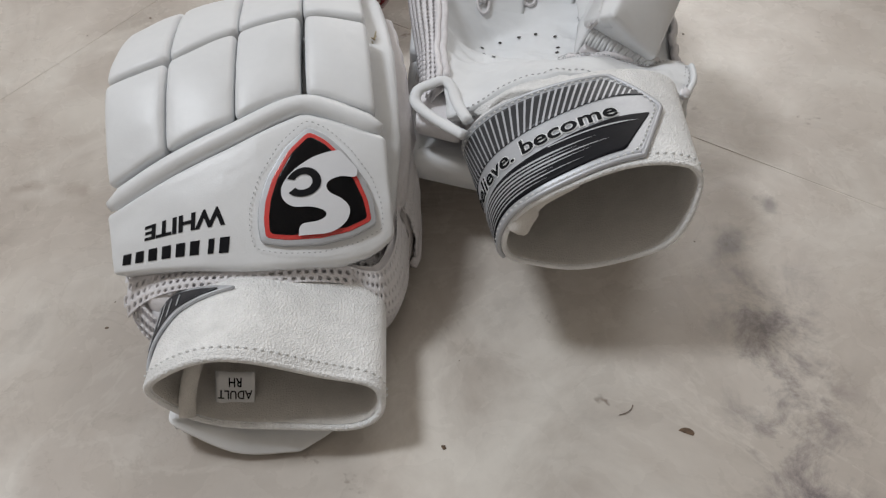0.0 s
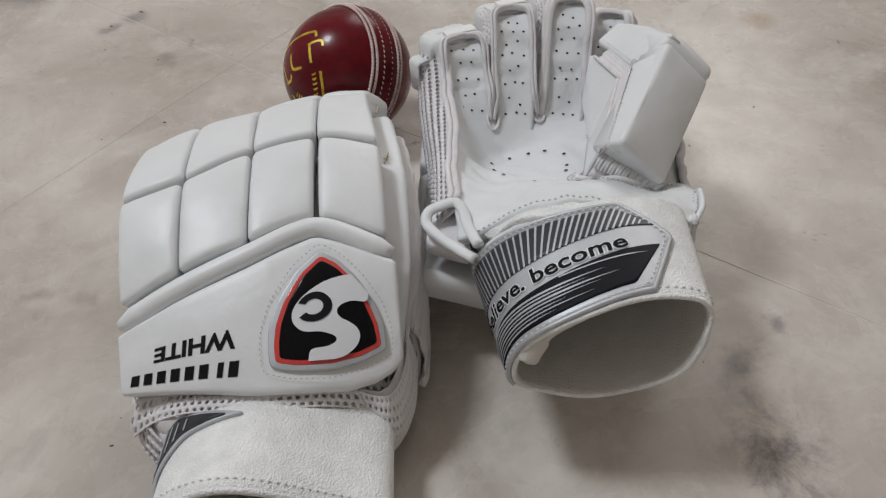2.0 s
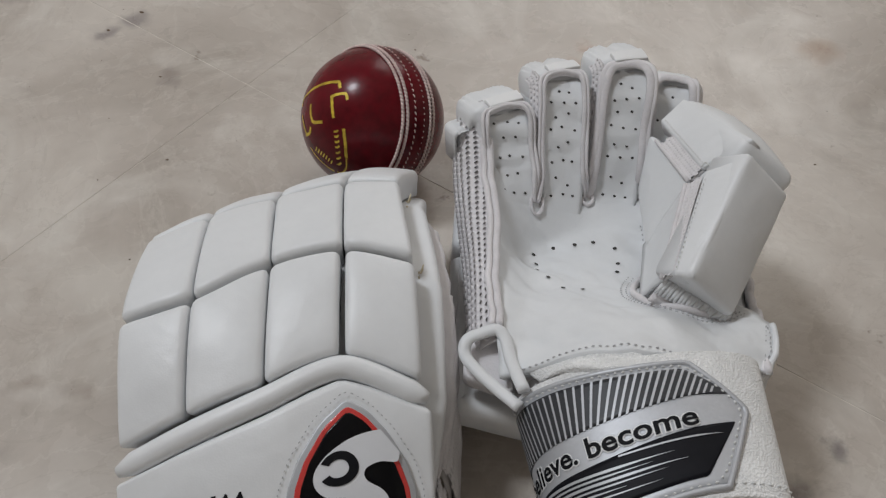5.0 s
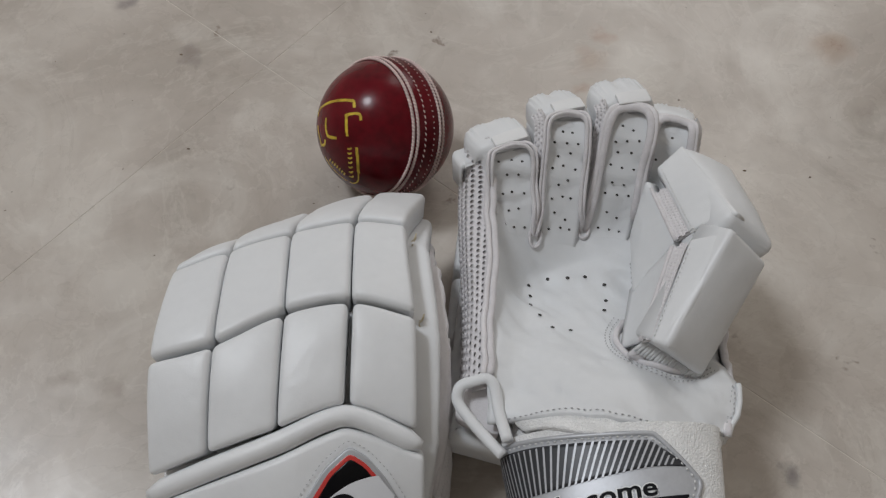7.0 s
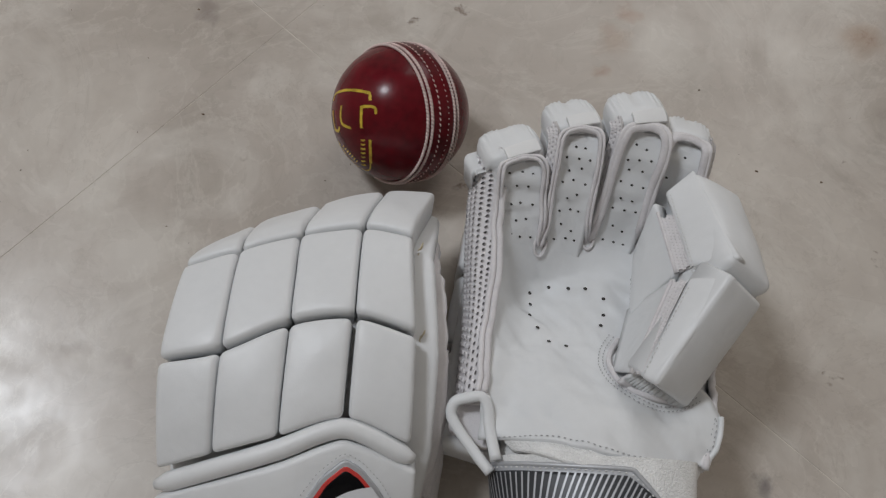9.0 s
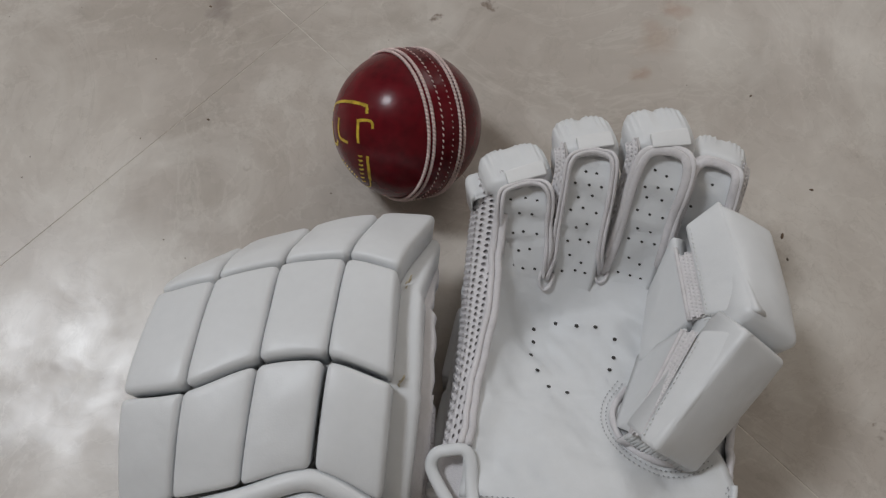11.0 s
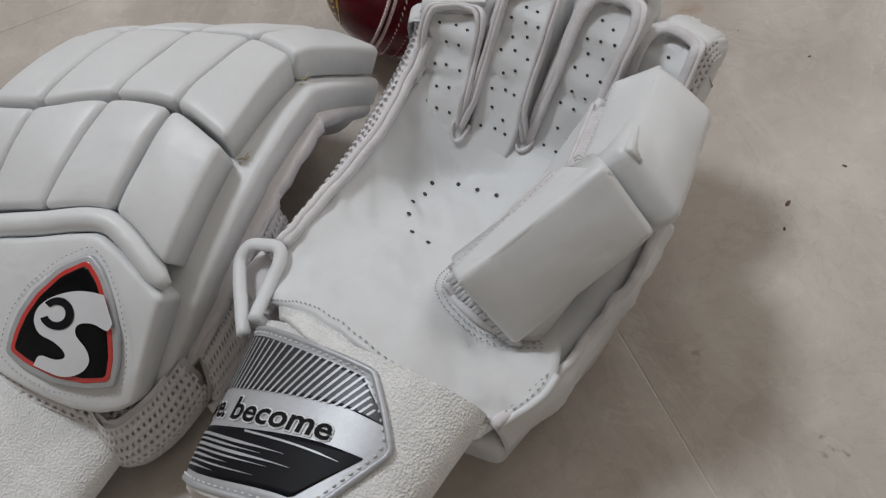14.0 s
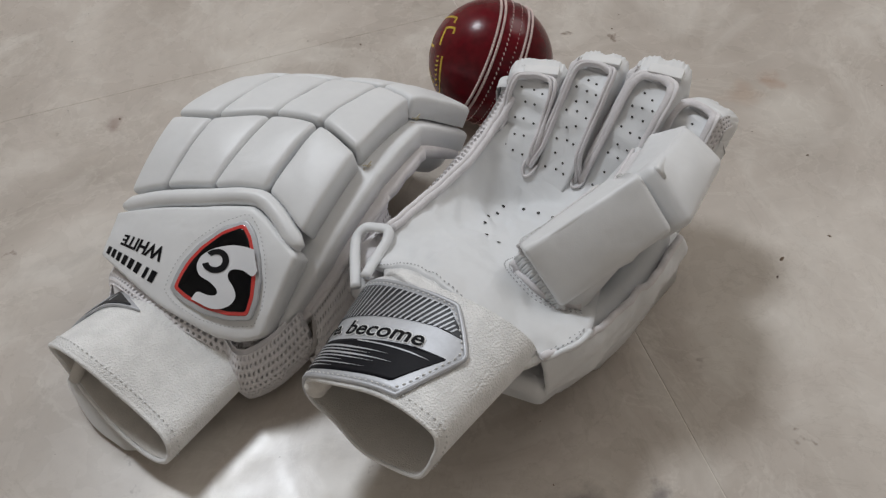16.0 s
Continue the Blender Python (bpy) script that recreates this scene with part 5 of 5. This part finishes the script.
# palm corner seam
cs_ = [PALM_F(3.0 - 0.05, 0.16 + 0.9 * i / 16) for i in range(17)] + [PALM_F(2.95 - 2.8 * i / 40, 0.16 + 0.06 * math.sin(i / 40 * 3.1)) for i in range(41)]
part("palm_stitching", stitches([p + n * 0.0003 for p, n in cs_], [n for p, n in cs_], 0.0015, 0.0010, 0.0003), GREY_THREAD, palm)
part("palm_edge", tube([p + n * 0.0002 for p, n in [PALM_F(3.0 - 0.0 * i, 0.12 + 0.95 * i / 16) for i in range(17)]], 0.0013, 8), PALM, palm)
# leather loop at the wrist
loop = [V(0.1040, 0.4135, 0.0650), V(0.0965, 0.4205, 0.0640), V(0.0885, 0.4285, 0.0636), V(0.0836, 0.4350, 0.0642), V(0.0842, 0.4402, 0.0662), V(0.0890, 0.4426, 0.0676), V(0.0950, 0.4440, 0.0688), V(0.0984, 0.4400, 0.0682), V(0.1008, 0.4310, 0.0672), V(0.1052, 0.4185, 0.0682)]
part("wrist_loop", tube(smooth_line(loop, 6), 0.0025, 10, flat=0.7, up=V(0, 0, 1)), PALM, palm_glove, "folded white leather loop")
part("loop_backing", cushion(fillet([(0.083, 0.430), (0.103, 0.424), (0.100, 0.446), (0.085, 0.447)], 0.004, 3, 0.006), lambda u, v: (V(u, v, 0.058 + (v - 0.43) * 0.15), V(0, 0, 1)), 0.006, 0.001), NET, palm_glove)


def right_wave(t, k):
    w = 1 - k
    return V(0.0012 * w * math.sin(2 * t), 0.0025 * w * math.sin(2 * t) + 0.0005 * w * math.sin(5 * t), 0.0012 * w * math.sin(3 * t + 0.4) + 0.0003 * w * math.sin(5 * t + 1)) + V(0.0034, 0.001, -0.0014) * (w * math.exp(-((t % math.tau - 5.55) / 0.45) ** 2))


cuff2_at, cuff2_f = cuff_maker(V(0.1533, 0.3695, 0.0635), V(0.0350, 0.0020, 0.0085), V(0.0045, 0.0030, 0.0240),
                               V(0.1465, 0.4270, 0.0635), V(0.0425, 0.0050, 0.0070), V(0.0030, -0.0020, 0.0240), right_wave)
cuff2 = part("cuff", cuff_mesh(cuff2_at, 0.0020), TERRY, palm_glove, "white terry elastic wrist cuff")
part("cuff_lining", cuff_mesh(cuff2_at, 0.0020, lining=True), RIB, cuff2, "off-white ribbed cuff lining")
part("cuff_hem", tube([cuff2_at(5 * i, -0.006, 0.0009) for i in range(72)], 0.0011, 8, closed=True), TERRY, cuff2)
hem_line = [cuff2_f(5 * i, 0.06) for i in range(73)]
part("cuff_stitching", stitches([p + n * 0.0002 for p, n in hem_line], [n for p, n in hem_line], 0.0017, 0.0012, 0.0004), THREAD, cuff2)
fold = [cuff2_at(172, 0.02, 0.005), cuff2_at(160, 0.05, 0.006), cuff2_at(140, 0.10, 0.006), cuff2_at(112, 0.12, 0.005)]
part("inner_fold", tube(smooth_line(fold, 5), [0.0050] * 8 + [0.0040] * 8, 10), RIB, palm_glove)

def sleeve(v, u):
    p, n = cuff2_f(u, 0.92)
    return p - n * (0.0014 + 0.003 * v) + V(0.0, 0.018 * v, -0.004 * v), n


for a0, a1 in ((-70, 5), (140, 185)):
    part("wrist_sleeve", strip(sleeve, 0, 1, a0, a1, 6, 24, 0, 0.0012), TERRY, palm_glove, "terry sleeve between cuff and palm")
# printed strap over the cuff
SS = (0.00062, 0.0575)


def between(low, high):
    """A patch of the wrist tube between two edges given as (angle, k) rows."""
    la, lk = [p[0] for p in low], [p[1] for p in low]
    ha, hk = [p[0] for p in high], [p[1] for p in high]

    def f(v, u):
        a = la[0] + (la[-1] - la[0]) * u ** 1.3
        k0, k1 = float(np.interp(a, la, lk)), float(np.interp(a, ha, hk))
        return cuff2_f(a, k0 + (k1 - k0) * v)
    return f


strap_low, strap_high = [(55, 0.52), (76, 0.03), (140, 0.0), (205, 0.01)], [(55, 0.56), (79, 0.90), (140, 0.93), (205, 0.94)]
strap_area = between(strap_low, strap_high)
strap = part("wrist_strap", strip(strap_area, 0, 1, 0, 1, 14, 60, 0.0014, 0.0014), SILVER, palm_glove, "silver wrist strap printed with charcoal stripes and words")
rim_line = [strap_area(0, 1 - i / 50) for i in range(51)] + [strap_area(1, i / 50) for i in range(51)]
part("strap_rim", tube([p + n * 0.0010 for p, n in rim_line], 0.0011, 8), SILVER, strap, "rolled silver edge")


dark_area = between([(63, 0.655), (82, 0.655), (140, 0.555), (204, 0.485)], [(63, 0.665), (82, 0.85), (140, 0.88), (204, 0.885)])
part("striped_panel", strip(dark_area, 0, 1, 0, 1, 10, 60, 0.0017, 0.0006), CHARCOAL, strap, "charcoal striped panel")
black_area = between([(64, 0.445), (84, 0.105), (140, 0.055), (204, 0.055)], [(64, 0.455), (84, 0.43), (140, 0.325), (204, 0.235)])
part("black_panel", strip(black_area, 0, 1, 0, 1, 10, 60, 0.0017, 0.0006), STRAP_BLACK, strap, "black streaked panel")
bm = bmesh.new()
for k in range(38):
    a = 72 + k * 3.55
    lo, hi = float(np.interp(a, (72, 82, 140, 204), (0.665, 0.65, 0.55, 0.48))), 0.87
    hi = min(hi, 0.845 + 0.0006 * (a - 81)) if a < 140 else hi
    s_ = 9 - 18 * max(0.0, min(1.0, (a - 120) / 60))
    while hi > lo + 0.02 and a - s_ * (hi - lo) / (0.87 - lo) - 2.2 < 62 + (hi - 0.63) * 72:
        hi -= 0.01
    if hi <= lo + 0.03:
        continue
    rows = []
    for j in range(7):
        t = j / 6
        kk = lo + (hi - lo) * t
        bend = s_ * (kk - lo) / (0.87 - lo)
        row = []
        for e in (-0.62, 0.62):
            p, n = cuff2_f(a - bend + e, kk)
            row.append(bm.verts.new(p + n * 0.0019))
        rows.append(row)
    for r0, r1 in zip(rows, rows[1:]):
        bm.faces.new((r0[0], r0[1], r1[1], r1[0]))
tagged(part("stripes", bm, SILVER, strap, "thin silver foil stripes"), kind="stuff")
for k, (a0, a1, kk, th) in enumerate(((96, 204, 0.275, 0.012), (106, 204, 0.245, 0.009), (90, 204, 0.215, 0.012), (100, 204, 0.185, 0.008), (120, 204, 0.155, 0.010), (104, 204, 0.125, 0.007), (126, 204, 0.095, 0.009), (72, 120, 0.34, 0.008))):
    bm = bmesh.new()
    rows = []
    for j in range(25):
        t = j / 24
        a = a0 + (a1 - a0) * t
        c = kk + 0.045 - 0.0006 * (a - 60)
        hw = th * 0.7 * min(1, t * 4 + 0.05)
        row = []
        for e in (-1, 1):
            p, n = cuff2_f(a, c + e * hw)
            row.append(bm.verts.new(p + n * 0.0020))
        rows.append(row)
    for r0, r1 in zip(rows, rows[1:]):
        bm.faces.new((r0[0], r0[1], r1[1], r1[0]))
    part("streak", bm, SILVER, strap, "silver streak")
wv, wf = letters("believe. become", 0.0105, 0.00022)


def on_strap(x, y, lift=0.0020):
    a = 135.5 - x / 0.00062 * 0.98
    p, n = cuff2_f(a, 0.482 - 0.00125 * (a - 100) + y / 0.0575)
    return p + n * lift


part("strap_lettering", printed(wv, wf, on_strap), INK, strap, "black printed words")
wv2, wf2 = letters("believe. become", 0.0105, 0.00066)
part("lettering_outline", printed(wv2, wf2, lambda x, y: on_strap(x, y, 0.00175)), TAG, strap, "pale outline round the words")
rim_o = fillet([(204, 0.915), (140, 0.905), (80, 0.875), (57, 0.55), (78, 0.055), (140, 0.022), (204, 0.03)], [4, 6, 6, 4, 6, 6, 4], 5, 3)
rl = [cuff2_f(p.x, p.y) for p in rim_o[3:-3]]
part("strap_stitching", stitches([p + n * 0.0015 for p, n in rl], [n for p, n in rl], 0.0016, 0.0011, 0.0004), THREAD, strap)

# ---- cricket ball ----
BALL_C, BALL_R = V(0.0313, 0.5950, 0.0363), 0.0363
ball = thing("cricket_ball", (BALL_C.x, BALL_C.y, 0.0), "glossy dark red leather cricket ball with white seam stitching", "ball")
AX = V(0.7305, 0.5245, -0.4372).normalized()
E1 = AX.cross(V(0, 0, 1)).normalized()
E2 = AX.cross(E1)


def on_ball(lat, lon, lift=0.0):
    """Degrees from the seam and round it."""
    la, lo = radians(lat), radians(lon)
    n = AX * math.sin(la) + (E1 * math.cos(lo) + E2 * math.sin(lo)) * math.cos(la)
    return BALL_C + n * (BALL_R + lift), n


bm = bmesh.new()
rows = []
for j in range(1, 48):
    lat = -90 + 180 * j / 48
    rise = 0.0006 * math.exp(-(lat / 13.0) ** 4) - 0.0005 * math.exp(-(lat / 1.0) ** 2)
    rows.append([bm.verts.new(on_ball(lat, 360 * i / 96, rise)[0]) for i in range(96)])
for a, b in zip(rows, rows[1:]):
    for i in range(96):
        bm.faces.new((a[i], a[(i + 1) % 96], b[(i + 1) % 96], b[i]))
for row, s in ((rows[0], -1), (rows[-1], 1)):
    c = bm.verts.new(BALL_C + AX * (s * BALL_R))
    for i in range(96):
        bm.faces.new((row[i], row[(i + 1) % 96], c))
part("leather_cover", bm, BALL_RED, ball)
for lat, r, step, fill in ((-15.2, 0.00078, 3.0, 0.95), (-11.2, 0.00078, 3.0, 0.95), (-4.2, 0.00034, 4.4, 0.5), (4.2, 0.00020, 4.4, 0.30), (11.2, 0.00070, 3.0, 0.95), (15.2, 0.00070, 3.0, 0.95)):
    bm = bmesh.new()
    lon = 0.0
    while lon < 359.9:
        a0, a1 = lon - step * fill * 0.62, lon + step * fill * 0.62
        pts = [on_ball(lat - 0.55, a0, 0.0003)[0], on_ball(lat, lon, 0.0009)[0], on_ball(lat + 0.55, a1, 0.0003)[0]]
        tube(pts, [r * 0.7, r, r * 0.7], 5, bm=bm)
        lon += step
    tagged(part("seam_stitches", bm, BALL_THREAD, ball, "pale twisted seam stitches"), kind="stuff")

# worn gold stamp on the side of the ball: plain strokes and ticks, drawn in a frame of its own
STAMP_X, STAMP_Y, STAMP_Z = V(0.984, 0.177, 0.026), V(-0.160, 0.811, 0.563), V(0.078, -0.558, 0.826)


def gold_line(path, w):
    """A stamped stroke through (x, y) points in ball radii, with a worn edge."""
    bm = bmesh.new()
    dirs = [STAMP_X * x + STAMP_Y * y + STAMP_Z * math.sqrt(max(0.0, 1 - x * x - y * y)) for x, y in path]
    sm = smooth_line(dirs, 8)
    rows = []
    for i, p in enumerate(sm):
        p = p.normalized()
        t = (sm[min(i + 1, len(sm) - 1)] - sm[max(i - 1, 0)]).normalized()
        s = t.cross(p).normalized()
        rows.append([bm.verts.new(BALL_C + (p + s * (w * 0.5 * e * (0.85 + 0.3 * noise.noise(p * 40 + V(e, 0, 0))))).normalized() * (BALL_R + 0.00015)) for e in (-1, 1)])
    for a, b in zip(rows, rows[1:]):
        bm.faces.new((a[0], a[1], b[1], b[0]))
    part("gold_mark", bm, GOLD, ball, "worn gold stamped mark")


for path, w in (([(-0.95, 0.17), (-0.92, 0.26), (-0.82, 0.315), (-0.63, 0.335), (-0.46, 0.315)], 0.045),
                ([(-0.46, 0.31), (-0.42, 0.30), (-0.415, 0.21)], 0.05),
                ([(-0.53, -0.17), (-0.535, 0.0), (-0.53, 0.11)], 0.05), ([(-0.55, 0.11), (-0.45, 0.13), (-0.35, 0.115), (-0.33, 0.03)], 0.045),
                ([(-0.955, 0.04), (-0.945, -0.09), (-0.915, -0.235)], 0.05), ([(-0.93, -0.235), (-0.87, -0.245), (-0.85, -0.18)], 0.05),
                ([(-0.82, 0.115), (-0.83, -0.05), (-0.80, -0.14), (-0.68, -0.18)], 0.05),
                ([(-0.41, -0.325), (-0.405, -0.50), (-0.405, -0.665)], 0.048), ([(-0.405, -0.67), (-0.42, -0.77), (-0.48, -0.80), (-0.54, -0.78)], 0.025),
                ([(-0.88, -0.40), (-0.80, -0.54), (-0.70, -0.66), (-0.58, -0.76)], 0.03)):
    gold_line(path, w)
for k in range(7):
    y = -0.33 - 0.062 * k
    gold_line([(-0.54, y), (-0.51, y - 0.012), (-0.48, y)], 0.03)
    x, y = -0.80 + 0.032 * k, -0.46 - 0.034 * k
    gold_line([(x - 0.012, y - 0.014), (x, y), (x + 0.012, y + 0.014)], 0.022)

# ---- marble tiles, laid askew to the gloves ----
CORNER, TURN_T = V(-0.050, 0.6595, 0), math.atan2(-0.62, 1.0)
TX, TY = V(math.cos(TURN_T), math.sin(TURN_T), 0), V(-math.sin(TURN_T), math.cos(TURN_T), 0)
SIDE, GAP = 0.61, 0.0003


def tile(i, j):
    """One marble slab with a fine chamfer, its corner on the joint grid."""
    bm = bmesh.new()
    lo, hi = [], []
    for z, ins, row in ((-0.012, 0.0, lo), (-0.0002, 0.0, lo), (0.0, 0.0002, lo)):
        ring = []
        for a, b in ((0, 0), (1, 0), (1, 1), (0, 1)):
            x = (i + a) * SIDE + (0.0001 + ins) * (1 - 2 * a)
            y = (j + b) * SIDE + (GAP + ins) * (1 - 2 * b)
            p = CORNER + TX * x + TY * y
            ring.append(bm.verts.new((p.x, p.y, z)))
        row.append(ring)
    for r0, r1 in zip(lo, lo[1:]):
        for k in range(4):
            bm.faces.new((r0[k], r0[(k + 1) % 4], r1[(k + 1) % 4], r1[k]))
    bm.faces.new(lo[-1])
    bm.faces.new(lo[0][::-1])
    for co, no in ((V(X0, 0, 0), V(-1, 0, 0)), (V(X1, 0, 0), V(1, 0, 0)), (V(0, Y0, 0), V(0, -1, 0)), (V(0, Y1, 0), V(0, 1, 0))):
        bmesh.ops.bisect_plane(bm, geom=bm.verts[:] + bm.edges[:] + bm.faces[:], plane_co=co, plane_no=no, clear_outer=True)
    if not bm.faces:
        bm.free()
        return
    ob = part("tile", bm, MARBLE, floor)
    for f in ob.data.polygons:
        f.use_smooth = False


for i in range(-6, 6):
    for j in range(-6, 6):
        tile(i, j)

# ---- bits on the floor ----
def bit(x, y, size, stretch, turn):
    """A flat irregular crumb."""
    bm = bmesh.new()
    n = 9
    ring = []
    for k in range(n):
        a = math.tau * k / n
        r = size * random.uniform(0.6, 1.0)
        c, s = math.cos(a) * r * stretch, math.sin(a) * r
        ring.append((x + c * math.cos(turn) - s * math.sin(turn), y + c * math.sin(turn) + s * math.cos(turn)))
    lo = [bm.verts.new((p[0], p[1], 0.00005)) for p in ring]
    hi = [bm.verts.new((x + (p[0] - x) * 0.7, y + (p[1] - y) * 0.7, 0.0002 + size * 0.12)) for p in ring]
    for k in range(n):
        bm.faces.new((lo[k], lo[(k + 1) % n], hi[(k + 1) % n], hi[k]))
    bm.faces.new(hi)
    return bm


crumb = thing("crumb", (0.190, 0.320, 0.0), "small flat brown crumb lying on the marble floor", "crumb")
part("flake", bit(0.190, 0.320, 0.0020, 1.7, -0.3), DIRT, crumb)
hair = thing("thread", (0.168, 0.328, 0.0), "short curled dark thread lying on the marble floor", "thread")
part("fibre", tube(smooth_line([V(0.1650, 0.3265, 0.0003), V(0.1675, 0.3272, 0.0005), V(0.1698, 0.3290, 0.0004), V(0.1708, 0.3312, 0.0003)], 6), 0.00016, 5), DIRT, hair)
specks_ = bmesh.new()
spots = [(-0.043, 0.364), (0.098, 0.311), (-0.102, 0.661), (0.045, 0.704), (-0.080, 0.592), (0.275, 0.625), (0.225, 0.595), (0.229, 0.583),
         (0.200, 0.672), (0.237, 0.624), (-0.152, 0.446), (-0.145, 0.702), (-0.130, 0.723)]
spots += [(random.uniform(-0.3, 0.45), random.uniform(0.22, 0.85)) for _ in range(90)]
for i, (x, y) in enumerate(spots):
    piece = bit(x, y, random.uniform(0.0006, 0.0011) if i < 13 else random.uniform(0.00015, 0.0004), random.uniform(1, 2.2), random.uniform(0, 3))
    me_ = bpy.data.meshes.new("speck")
    piece.to_mesh(me_)
    specks_.from_mesh(me_)
    piece.free()
    bpy.data.meshes.remove(me_)
sp_me = bpy.data.meshes.new("dirt_specks")
specks_.to_mesh(sp_me)
specks_.free()
sp_me.materials.append(DIRT)
tagged(new("dirt_specks", sp_me), "scattered tiny brown dirt specks on the marble floor", "dirt", kind="stuff")
